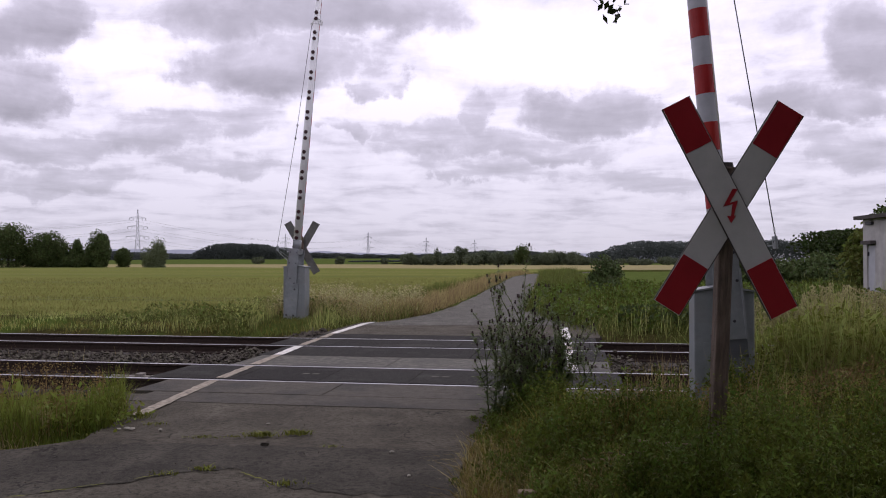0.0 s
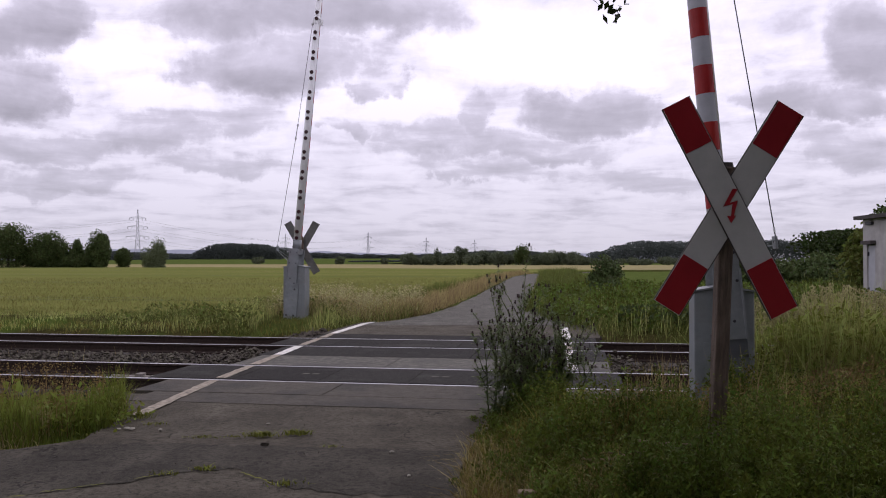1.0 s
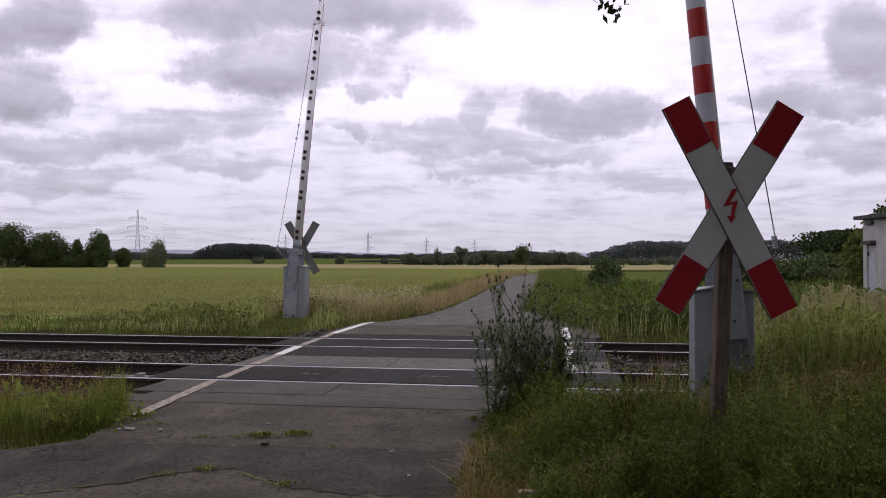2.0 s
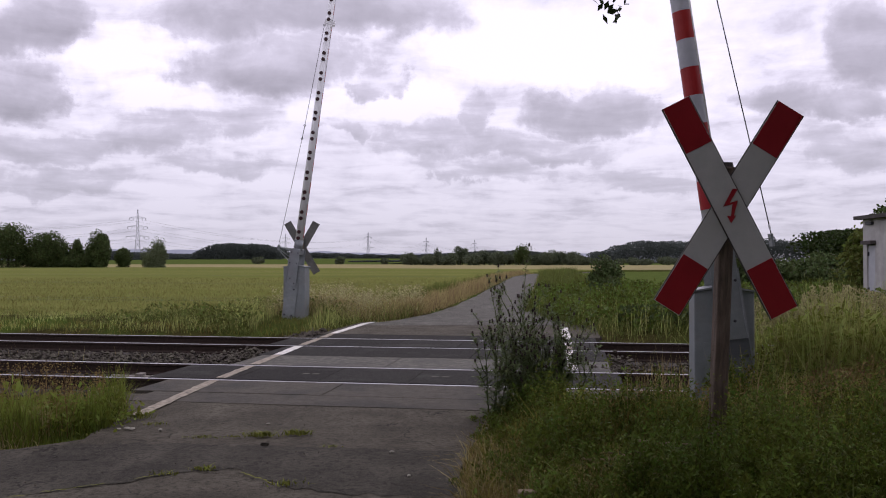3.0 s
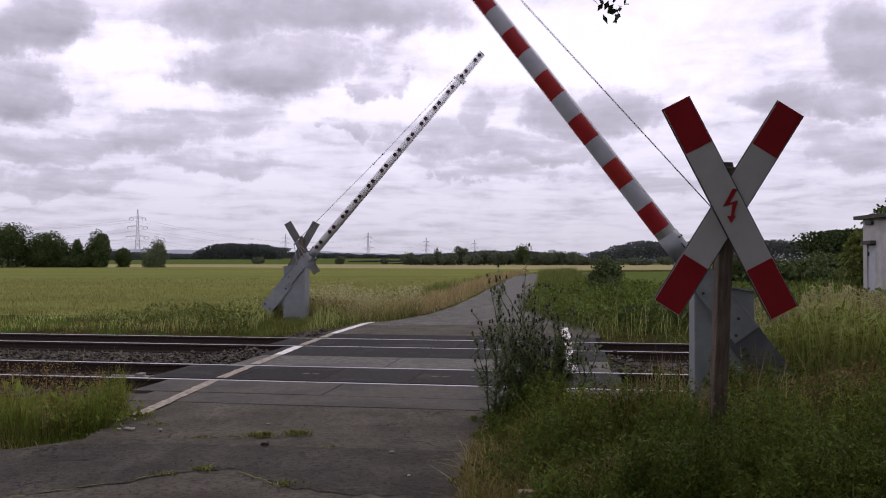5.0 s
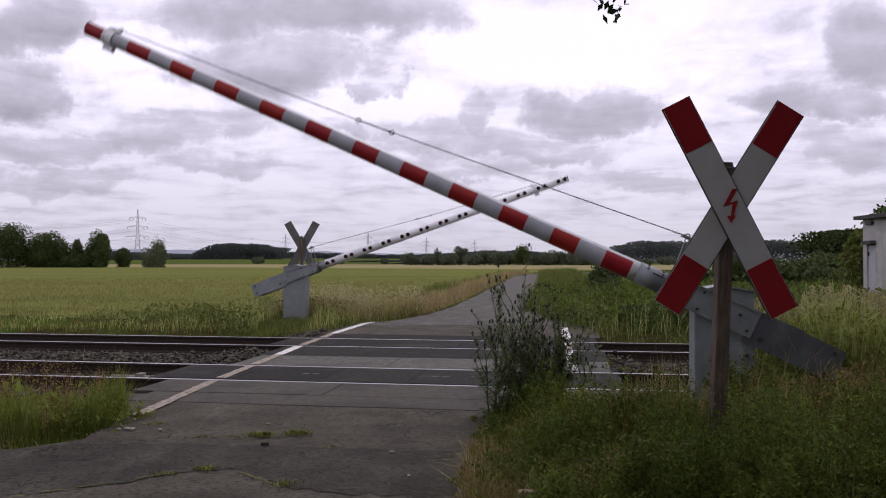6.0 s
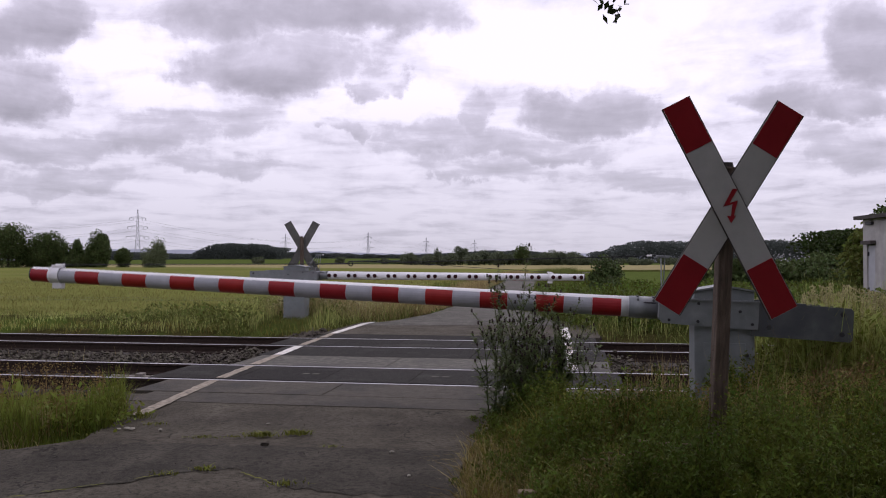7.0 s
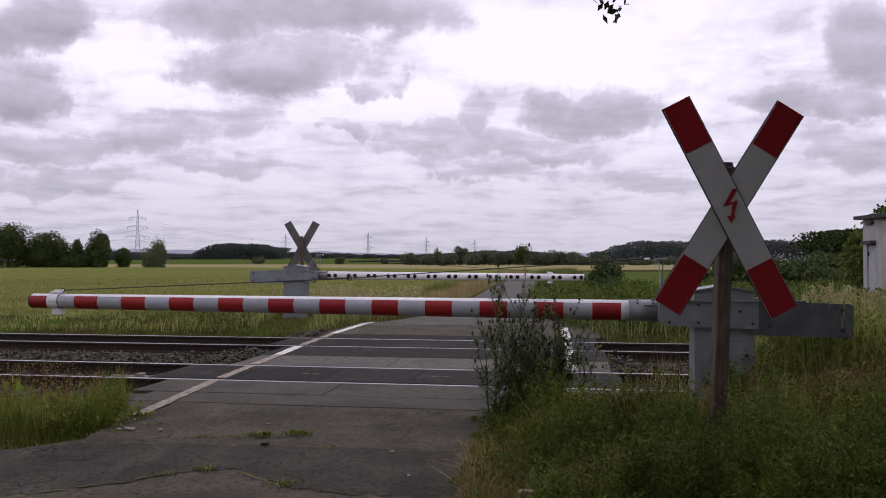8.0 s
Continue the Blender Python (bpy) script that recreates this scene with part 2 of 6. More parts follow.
M["sign_white"] = material("sign_white_film", [(0.3, (0.4, 0.4, 0.38)), (0.7, (0.49, 0.49, 0.465))], 5, 0.5, 0, 0.05, 60,
                           stain=((0.33, 0.32, 0.29), 0.54, 0.75), stain_scale=2.5)
M["sign_red"] = material("sign_red_film", [(0.3, (0.23, 0.006, 0.012)), (0.7, (0.29, 0.01, 0.016))], 5, 0.5, 0, 0.05, 60)
M["sign_back"] = material("bare_sign_back", [(0.3, (0.1, 0.1, 0.092)), (0.7, (0.16, 0.16, 0.148))], 6, 0.6, 0.2, 0.05, 60)
M["sign_edge"] = material("dark_sign_edge", [(0.3, (0.04, 0.035, 0.03)), (0.7, (0.07, 0.06, 0.055))], 6, 0.7, 0, 0.05, 60)
M["post"] = material("weathered_post", [(0.3, (0.06, 0.045, 0.034)), (0.55, (0.12, 0.09, 0.068)), (0.75, (0.18, 0.14, 0.11))], 6, 0.85, 0, 0.5, 30, stretch=(6, 6, 0.7))
M["cable"] = material("dark_cable", [(0.3, (0.03, 0.03, 0.03)), (0.7, (0.06, 0.06, 0.06))], 20, 0.6, 0.4, 0.0)
M["bolt"] = material("dark_bolt", [(0.3, (0.04, 0.04, 0.045)), (0.7, (0.08, 0.08, 0.085))], 20, 0.5, 0.5, 0.0)
M["soil"] = material("verge_soil", [(0.3, (0.028, 0.026, 0.010)), (0.55, (0.055, 0.05, 0.018)), (0.75, (0.1, 0.083, 0.034))], 3.0, 0.95, 0, 0.6, 30,
                     stain=((0.06, 0.085, 0.018), 0.45, 0.6), stain_scale=0.4, gloss=0.0)
M["wheat"] = material("ripening_wheat", [(0.3, (0.125, 0.14, 0.038)), (0.5, (0.18, 0.19, 0.058)), (0.72, (0.235, 0.235, 0.084))], 2.2, 0.95, 0, 0.8, 9,
                      stain=((0.15, 0.17, 0.045), 0.45, 0.62), stain_scale=0.045, stretch=(0.35, 1, 1), bump_dist=0.15, gloss=0.0)
M["beet"] = material("green_crop", [(0.3, (0.065, 0.09, 0.022)), (0.7, (0.11, 0.14, 0.04))], 2.5, 0.9, 0, 0.8, 6, stretch=(0.5, 1, 1), bump_dist=0.15, gloss=0.0)
M["pale_field"] = material("pale_ripe_field", [(0.3, (0.24, 0.21, 0.1)), (0.7, (0.34, 0.3, 0.16))], 0.2, 0.95, 0, 0.3, 3, gloss=0.0)
M["blade"] = material("green_grass", [(0.3, (0.07, 0.098, 0.02)), (0.7, (0.17, 0.188, 0.05))], 1.2, 0.6, 0, 0, island=0.45, through_light=0.42)
M["blade_dark"] = material("dark_grass", [(0.3, (0.042, 0.066, 0.008)), (0.7, (0.118, 0.14, 0.02))], 1.2, 0.6, 0, 0, island=0.45, through_light=0.25)
M["blade_dry"] = material("dry_grass", [(0.3, (0.25, 0.195, 0.085)), (0.7, (0.42, 0.34, 0.165))], 0.8, 0.75, 0, 0, island=0.4, through_light=0.4)
M["blade_pale"] = material("pale_seed_grass", [(0.3, (0.27, 0.31, 0.08)), (0.7, (0.5, 0.51, 0.19))], 1.0, 0.7, 0, 0, island=0.4, through_light=0.5)
M["blade_olive"] = material("olive_grass", [(0.3, (0.14, 0.12, 0.028)), (0.7, (0.28, 0.23, 0.065))], 1.0, 0.7, 0, 0, island=0.45, through_light=0.4)
M["twig_leaf"] = material("dark_twig_leaf", [(0.3, (0.02, 0.035, 0.008)), (0.7, (0.04, 0.06, 0.014))], 8, 0.6, 0, 0, island=0.3, through_light=0.1)
M["tramline"] = material("trodden_wheat", [(0.3, (0.05, 0.065, 0.014)), (0.7, (0.1, 0.115, 0.028))], 1.5, 0.95, 0, 0.5, 9)
M["thistle"] = material("thistle_green", [(0.3, (0.08, 0.115, 0.04)), (0.7, (0.165, 0.2, 0.08))], 5, 0.65, 0, 0, island=0.35, through_light=0.35)
M["herb"] = material("herb_leaf", [(0.3, (0.05, 0.082, 0.013)), (0.7, (0.14, 0.178, 0.034))], 1.1, 0.6, 0, 0, island=0.5, through_light=0.4)
M["herb_light"] = material("young_herb_leaf", [(0.3, (0.13, 0.17, 0.028)), (0.7, (0.25, 0.28, 0.06))], 1.3, 0.6, 0, 0, island=0.4, through_light=0.45)
M["rust_seed"] = material("rusty_seed_grass", [(0.3, (0.17, 0.115, 0.045)), (0.7, (0.30, 0.215, 0.09))], 2.0, 0.8, 0, 0, island=0.4, through_light=0.35)
M["seed_head"] = material("pale_seed_head", [(0.3, (0.33, 0.31, 0.15)), (0.7, (0.5, 0.46, 0.25))], 3, 0.8, 0, 0, island=0.3, through_light=0.45)
M["bud"] = material("thistle_bud", [(0.3, (0.03, 0.022, 0.02)), (0.7, (0.07, 0.045, 0.04))], 20, 0.8, 0, 0)
M["leaf"] = material("tree_leaf", [(0.3, (0.045, 0.068, 0.022)), (0.7, (0.095, 0.125, 0.042))], 0.5, 0.6, 0, 0, island=0.4, through_light=0.25)
# greyer and paler than tree_leaf: haze over the fields is in this colour
M["leaf_far"] = material("haze_tinted_wood_leaf", [(0.3, (0.066, 0.078, 0.072)), (0.7, (0.105, 0.12, 0.108))], 0.05, 0.8, 0, 0, island=0.14, through_light=0.25)
M["leaf_hedge"] = material("hedgerow_leaf", [(0.3, (0.085, 0.105, 0.064)), (0.7, (0.145, 0.17, 0.1))], 0.2, 0.75, 0, 0, island=0.2, through_light=0.25)
M["leaf_grey"] = material("willow_leaf", [(0.3, (0.1, 0.125, 0.06)), (0.7, (0.17, 0.2, 0.11))], 0.5, 0.7, 0, 0, island=0.35, through_light=0.2)
M["bark"] = material("bark", [(0.3, (0.03, 0.025, 0.02)), (0.7, (0.08, 0.065, 0.05))], 6, 0.9, 0, 0.5, 20, stretch=(4, 4, 0.6))
M["plaster"] = material("grey_render", [(0.3, (0.36, 0.35, 0.33)), (0.7, (0.48, 0.47, 0.45))], 4, 0.9, 0, 0.25, 60, stain=((0.27, 0.26, 0.24), 0.5, 0.72), stain_scale=1.1)
M["door_grey"] = material("grey_door_paint", [(0.3, (0.36, 0.37, 0.39)), (0.7, (0.43, 0.44, 0.46))], 5, 0.6, 0, 0.08, 40)
M["roof_felt"] = material("roof_felt", [(0.3, (0.05, 0.045, 0.04)), (0.7, (0.1, 0.09, 0.085))], 10, 0.9, 0, 0.3, 50)
M["pylon"] = material("pylon_steel", [(0.3, (0.4, 0.41, 0.44)), (0.7, (0.48, 0.49, 0.52))], 5, 0.6, 0.2, 0)
# the hills' pale blue-grey is distance haze mixed into their colour
M["far_hill"] = material("haze_tinted_hill", [(0.3, (0.3, 0.32, 0.38)), (0.7, (0.36, 0.38, 0.44))], 0.004, 1.0, 0, 0)
M["moss"] = material("moss", [(0.3, (0.1, 0.12, 0.02)), (0.7, (0.24, 0.26, 0.04))], 20, 0.95, 0, 0.6, 90, island=0.3)
M["dirt"] = material("pale_litter", [(0.3, (0.2, 0.18, 0.15)), (0.7, (0.4, 0.37, 0.32))], 20, 0.9, 0, 0.3, 60, island=0.3)
M["crack"] = material("crack_filler", [(0.3, (0.012, 0.011, 0.011)), (0.7, (0.03, 0.028, 0.027))], 20, 0.95, 0, 0.2, 60)


# ---------------------------------------------------------------- building helpers
def finish(name, bm, mat, smooth=False):
    me = bpy.data.meshes.new(name)
    bmesh.ops.recalc_face_normals(bm, faces=bm.faces)
    bm.to_mesh(me)
    bm.free()
    for mt in (mat if isinstance(mat, (list, tuple)) else [mat]):
        me.materials.append(mt)
    if smooth:
        for p in me.polygons:
            p.use_smooth = True
    return new(name, me)


def part(name, bm, mat, parent, label="", smooth=False):
    ob = finish(name, bm, mat, smooth)
    ob.parent = parent
    return tagged(ob, label)


def raw(name, verts, faces, mat, parent=None, smooth=False):
    me = bpy.data.meshes.new(name)
    me.from_pydata([tuple(v) for v in verts], [], [tuple(f) for f in faces])
    me.materials.append(mat)
    if smooth:
        for p in me.polygons:
            p.use_smooth = True
    me.update()
    ob = new(name, me)
    ob.parent = parent
    return ob


def empty(name, m=Matrix()):
    ob = new(name)
    ob.matrix_world = m
    ob.empty_display_size = 0.2
    return ob


def box(bm, x0, x1, y0, y1, z0, z1, bevel=0.0, m=None):
    vs = [bm.verts.new((x, y, z)) for x in (x0, x1) for y in (y0, y1) for z in (z0, z1)]
    fs = [bm.faces.new([vs[i] for i in f]) for f in
          ((0, 1, 3, 2), (4, 6, 7, 5), (0, 4, 5, 1), (2, 3, 7, 6), (0, 2, 6, 4), (1, 5, 7, 3))]
    if bevel:
        bmesh.ops.recalc_face_normals(bm, faces=fs)
        es = list({e for f in fs for e in f.edges})
        res = bmesh.ops.bevel(bm, geom=es, offset=bevel, segments=2, profile=0.5, affect="EDGES")
        vs = list({v for f in res["faces"] for v in f.verts} | {v for v in vs if v.is_valid})
    if m is not None:
        bmesh.ops.transform(bm, matrix=m, verts=[v for v in vs if v.is_valid])
    return bm


def prism(bm, outline, y0, y1, plane="xz"):
    """An outline in x and z (or x and y) drawn out along y (or z)."""
    put = (lambda a, b, c: (a, c, b)) if plane == "xz" else (lambda a, b, c: (a, b, c))
    lo = [bm.verts.new(put(a, b, y0)) for a, b in outline]
    hi = [bm.verts.new(put(a, b, y1)) for a, b in outline]
    bm.faces.new(lo)
    bm.faces.new(hi[::-1])
    n = len(outline)
    for i in range(n):
        bm.faces.new((lo[i], lo[(i + 1) % n], hi[(i + 1) % n], hi[i]))
    return bm


def tube(bm, a, b, ra, rb=None, seg=10, caps=True):
    a, b = Vector(a), Vector(b)
    rb = ra if rb is None else rb
    q = (b - a).to_track_quat("Z", "Y")
    rings = []
    for p, r in ((a, ra), (b, rb)):
        rings.append([bm.verts.new(p + q @ Vector((r * math.cos(t * math.tau / seg), r * math.sin(t * math.tau / seg), 0))) for t in range(seg)])
    for i in range(seg):
        bm.faces.new((rings[0][i], rings[0][(i + 1) % seg], rings[1][(i + 1) % seg], rings[1][i]))
    if caps:
        bm.faces.new(rings[0][::-1])
        bm.faces.new(rings[1])
    return bm
# ---------------------------------------------------------------- ground
def smooth_step(a, b, x):
    t = np.clip((x - a) / (b - a), 0, 1)
    return t * t * (3 - 2 * t)


CA, SA = math.cos(radians(RAIL_TURN)), math.sin(radians(RAIL_TURN))


def rail_uv(x, y):
    return x * CA + y * SA, -x * SA + y * CA


def ground_height(x, y):
    x, y = np.asarray(x, float), np.asarray(y, float)
    u, v = rail_uv(x, y)
    z = np.full(np.broadcast(x, y).shape, -0.06)
    bed = smooth_step(8.6, 9.3, v) * (1 - smooth_step(17.2, 18.2, v))
    z = z - 0.32 * bed
    z = z + 0.16 * smooth_step(0.3, 1.6, x) * (1 - smooth_step(8.0, 9.0, v))          # bank beside the near road
    z = z + 0.10 * smooth_step(18.0, 19.5, v) * (1 - smooth_step(26, 60, v)) * (1 - smooth_step(-3.2, -2.2, x))
    z = z + 0.05 * smooth_step(18.0, 19.5, v) * smooth_step(3.4, 4.6, x) * (1 - smooth_step(26, 60, v))
    return z


def make_ground():
    def axis(lim, fine, step):
        a = [0.0]
        while a[-1] < lim:
            a.append(a[-1] + (step if a[-1] < fine else max(step, (a[-1] - fine) * 0.35 + step)))
        return np.array(a)
    ax = axis(4600, 14, 0.4)
    xs = np.concatenate([-ax[:0:-1], ax])
    ay = axis(4600, 30, 0.4)
    by = axis(300, 5, 0.8)
    ys = np.concatenate([-by[:0:-1], ay])
    X, Y = np.meshgrid(xs, ys)
    Z = ground_height(X, Y)
    rng = np.random.default_rng(3)
    near = (np.abs(X) < 16) & (Y < 34)
    Z = Z + np.where(near, rng.normal(0, 0.012, Z.shape), 0)
    onroad = (X > -5.5) & (X < 0.6) & (Y < 9.5)
    Z = np.where(onroad, np.minimum(Z, -0.05), Z)
    nx, ny = len(xs), len(ys)
    verts = np.stack([X.ravel(), Y.ravel(), Z.ravel()], 1)
    idx = np.arange(nx * ny).reshape(ny, nx)
    f = np.stack([idx[:-1, :-1], idx[:-1, 1:], idx[1:, 1:], idx[1:, :-1]], -1).reshape(-1, 4)
    ob = raw("ground", verts.tolist(), f.tolist(), M["soil"], smooth=True)
    tagged(ob, "grassy soil of the verges and land", "ground", kind="structure")


make_ground()


def strip(name, rows, mat, z, thick=0.06, n=8, wobble=0.0, seed=1):
    """A sheet with real edges between a left and a right margin: rows of (y, left, right)."""
    rng = np.random.default_rng(seed)
    verts, faces = [], []
    for y, a, b in rows:
        for k in range(n + 1):
            t = k / n
            dx = rng.normal(0, wobble) if k in (0, n) else 0
            verts.append((a + (b - a) * t + dx, y, z + rng.normal(0, 0.0015)))
    for j in range(len(rows) - 1):
        for k in range(n):
            i = j * (n + 1) + k
            faces.append((i, i + 1, i + n + 2, i + n + 1))
    top = len(verts)
    verts += [(x, y, zz - thick) for x, y, zz in verts]
    w = n + 1
    for j in range(len(rows) - 1):
        for k in (0, n):
            i = j * w + k
            q = (i, i + w, i + w + top, i + top)
            faces.append(q if k == 0 else q[::-1])
    for k in range(n):
        faces.append((k + 1, k, k + top, k + 1 + top))
        i = (len(rows) - 1) * w + k
        faces.append((i, i + 1, i + 1 + top, i + top))
    return raw(name, verts, faces, mat)


def lerp_rows(pts, step):
    out = []
    for (y0, a0, b0), (y1, a1, b1) in zip(pts, pts[1:]):
        n = max(1, int((y1 - y0) / step))
        for k in range(n):
            t = k / n
            out.append((y0 + (y1 - y0) * t, a0 + (a1 - a0) * t, b0 + (b1 - b0) * t))
    return out + [pts[-1]]


near_road = strip("road", lerp_rows([(-12, -5.5, 1.0), (4.5, -5.2, 0.1), (6.6, -3.95, 0.15), (7.3, -3.2, 0.3), (8.6, -3.25, 0.8), (9.8, -4.2, 1.0)], 0.25),
                  M["asphalt"], -0.007, wobble=0.03, seed=4)
tagged(near_road, "cracked dark asphalt road up to the crossing", "road", kind="structure")
far_road = strip("road", lerp_rows([(20.2, -2.2, 3.2), (21.9, -1.27, 3.3), (24.5, -0.4, 3.0), (28.5, 0.31, 3.0), (34, 1.08, 3.6), (43.8, 2.3, 4.8), (61.6, 4.5, 7.0),
                                    (84, 7.2, 9.9), (100, 10.2, 13.6), (112, 14.5, 20.0), (118, 21.0, 30.0)], 1.0), M["far_asphalt"], 0.0, n=5, wobble=0.05, seed=5)
tagged(far_road, "pale grey asphalt farm road running between the fields", "road", kind="structure")


# ---------------------------------------------------------------- railway
def rail_profile():
    half = [(0.0, 0.0), (0.03, 0.0), (0.036, -0.008), (0.036, -0.036), (0.012, -0.05), (0.009, -0.13), (0.03, -0.148), (0.07, -0.158), (0.07, -0.172)]
    return [(-x, z) for x, z in half[::-1]] + half[1:]


RAIL_V = (10.29, 11.795, 14.665, 16.17)
FAR = 420.0


def make_rail(v):
    rail = empty("rail", RAILWAY @ pose(0, v, 0))
    for nm, prof, mat in (("rail_body", [(x, min(z, -0.0035)) for x, z in rail_profile()], M["rail_side"]),
                          ("railhead", [(-0.026, -0.003), (-0.024, 0.0), (0.024, 0.0), (0.026, -0.003)], M["rail_head"])):
        bm = bmesh.new()
        a = [bm.verts.new((-FAR, x, z)) for x, z in prof]
        b = [bm.verts.new((FAR, x, z)) for x, z in prof]
        for i in range(len(prof) - 1):
            bm.faces.new((a[i], a[i + 1], b[i + 1], b[i]))
        bm.faces.new((a[-1], a[0], b[0], b[-1]))
        bm.faces.new(a)
        bm.faces.new(b[::-1])
        part(nm, bm, mat, rail)
    tagged(rail, "rusty steel rail with a bright worn head", "rail", "rails of the two tracks", "structure")


for v in RAIL_V:
    make_rail(v)

sleeper_bm = bmesh.new()
box(sleeper_bm, -0.13, 0.13, -1.3, 1.3, -0.34, -0.176, 0.012)
sleeper_first = None
for vc in (11.04, 15.42):
    for i in range(-60, 40):
        u = 0.3 + i * 0.63
        if -5.7 < u < 0.4:
            continue
        m = RAILWAY @ pose(u, vc, 0)
        if sleeper_first is None:
            sleeper_first = finish("sleeper", sleeper_bm, M["sleeper"])
            sleeper_first.matrix_world = m
            tagged(sleeper_first, "dark weathered sleeper bedded in ballast", "sleeper", "sleepers under the tracks")
        else:
            copy_thing(sleeper_first, m)


def stones(name, pts, size, mat, seed, label, category):
    """Broken stones: small squashed octahedra with uneven corners, joined."""
    rng = np.random.default_rng(seed)
    n = len(pts)
    base = np.array([(1, 0, 0), (0, 1, 0), (-1, 0, 0), (0, -1, 0), (0, 0, 0.8), (0, 0, -0.8)])
    tri = np.array([(0, 1, 4), (1, 2, 4), (2, 3, 4), (3, 0, 4), (1, 0, 5), (2, 1, 5), (3, 2, 5), (0, 3, 5)])
    s = size * rng.uniform(0.5, 1.3, (n, 1, 1))
    v = base[None] * s * rng.uniform(0.6, 1.25, (n, 6, 3))
    a = rng.uniform(0, math.tau, n)
    c, sn = np.cos(a)[:, None], np.sin(a)[:, None]
    v = np.stack([v[..., 0] * c - v[..., 1] * sn, v[..., 0] * sn + v[..., 1] * c, v[..., 2]], -1)
    v = v + pts[:, None]
    f = tri[None] + 6 * np.arange(n)[:, None, None]
    ob = raw(name, v.reshape(-1, 3).tolist(), f.reshape(-1, 3).tolist(), mat)
    return tagged(ob, label, category, kind="stuff")


rng = np.random.default_rng(11)
nb = 15000
uu = np.concatenate([rng.uniform(-16, -5.3, nb * 2 // 3), rng.uniform(0.2, 8, nb // 3)])
vv = rng.uniform(8.9, 17.9, len(uu))
inside = np.minimum(np.abs(vv - 11.04), np.abs(vv - 15.42)) < 1.25
zz = np.where(inside, -0.2, -0.13 - 0.12 * np.clip(np.abs(vv - 13.2) - 1.0, 0, 3) / 2) + rng.normal(0, 0.018, len(uu))
edge = rng.uniform(0, 1, 500)
uu = np.concatenate([uu, np.where(edge < 0.7, -5.75 + rng.normal(0, 0.18, 500), 0.5 + rng.normal(0, 0.18, 500))])
vv = np.concatenate([vv, rng.uniform(12.2, 14.3, 500)])
zz = np.concatenate([zz, -0.06 + rng.normal(0, 0.03, 500)])
uu = np.concatenate([uu, -5.75 + rng.normal(0, 0.14, 420)])
vv = np.concatenate([vv, rng.uniform(16.2, 18.6, 420)])
zz = np.concatenate([zz, -0.05 + rng.normal(0, 0.03, 420)])
pts = np.stack([uu * CA - vv * SA, uu * SA + vv * CA, zz], 1)
stones("ballast", pts, 0.042, M["ballast"], 12, "grey-brown crushed stone ballast between the rails", "ballast")


# ---------------------------------------------------------------- crossing deck
deck = empty("crossing_deck", RAILWAY)
tagged(deck, "level crossing deck of rubber and concrete panels between the rails", "crossing deck", kind="structure")
rng = np.random.default_rng(21)
for nm, mat, v0, v1, u0, u1, length, top in (
        ("apron_panel", "apron", 8.62, 9.27, -5.05, 0.7, 6.0, 0.0), ("apron_panel", "apron", 9.285, 10.235, -5.35, 0.75, 2.4, 0.002),
        ("rubber_panel", "rubber", 10.385, 11.705, -5.75, 0.6, 1.2, 0.003), ("concrete_panel", "concrete", 11.85, 13.12, -5.2, 0.5, 2.4, 0.001),
        ("rubber_panel", "rubber", 13.135, 14.605, -5.3, 0.5, 1.8, 0.001), ("rubber_panel", "rubber", 14.755, 16.08, -5.75, 0.4, 1.2, 0.003),
        ("rubber_panel", "rubber", 16.23, 17.2, -5.4, 0.4, 1.8, 0.0), ("asphalt_panel", "asphalt", 17.21, 20.6, -5.5, 0.5, 7.0, -0.004)):
    u = u0
    while u < u1 - 0.05:
        w = min(length, u1 - u)
        bm = bmesh.new()
        box(bm, u + 0.004, u + w - 0.004, v0, v1, -0.16, top + float(rng.normal(0, 0.0012)), 0.008)
        part(nm, bm, M[mat], deck)
        u += w
# lifting points in the panels
for u in (-3.65, -1.82):
    for du in (-0.07, 0.07):
        bm = bmesh.new()
        box(bm, u + du - 0.045, u + du + 0.045, 10.98, 11.05, -0.02, 0.0065, 0.003)
        part("lifting_plate", bm, M["concrete"], deck, "pale metal lifting plate")


def road_line(name, u0, pieces, label):
    line = empty(name, RAILWAY)
    for v0, v1, mat, w, du in pieces:
        bm = bmesh.new()
        n = max(2, int((v1 - v0) / 0.12))
        lo, hi = [], []
        for k in range(n + 1):
            v = v0 + (v1 - v0) * k / n
            off = float(np.interp(v, *zip(*du)))
            lo.append(bm.verts.new((u0 + off - w / 2 + random.gauss(0, 0.006), v, 0.009)))
            hi.append(bm.verts.new((u0 + off + w / 2 + random.gauss(0, 0.006), v, 0.009)))
        for k in range(n):
            bm.faces.new((lo[k], hi[k], hi[k + 1], lo[k + 1]))
        part("line_piece", bm, M[mat], line)
    tagged(line, label, "road marking", kind="structure")


LEFT_EDGE = ((7.8, -4.42), (10.2, -4.70), (11.5, -4.79), (14.6, -5.05), (17.1, -5.2), (20.0, -5.24), (20.6, -5.15))
RIGHT_EDGE = ((11.8, -0.04), (14.0, -0.1), (16.5, -0.16), (19.5, -0.28))
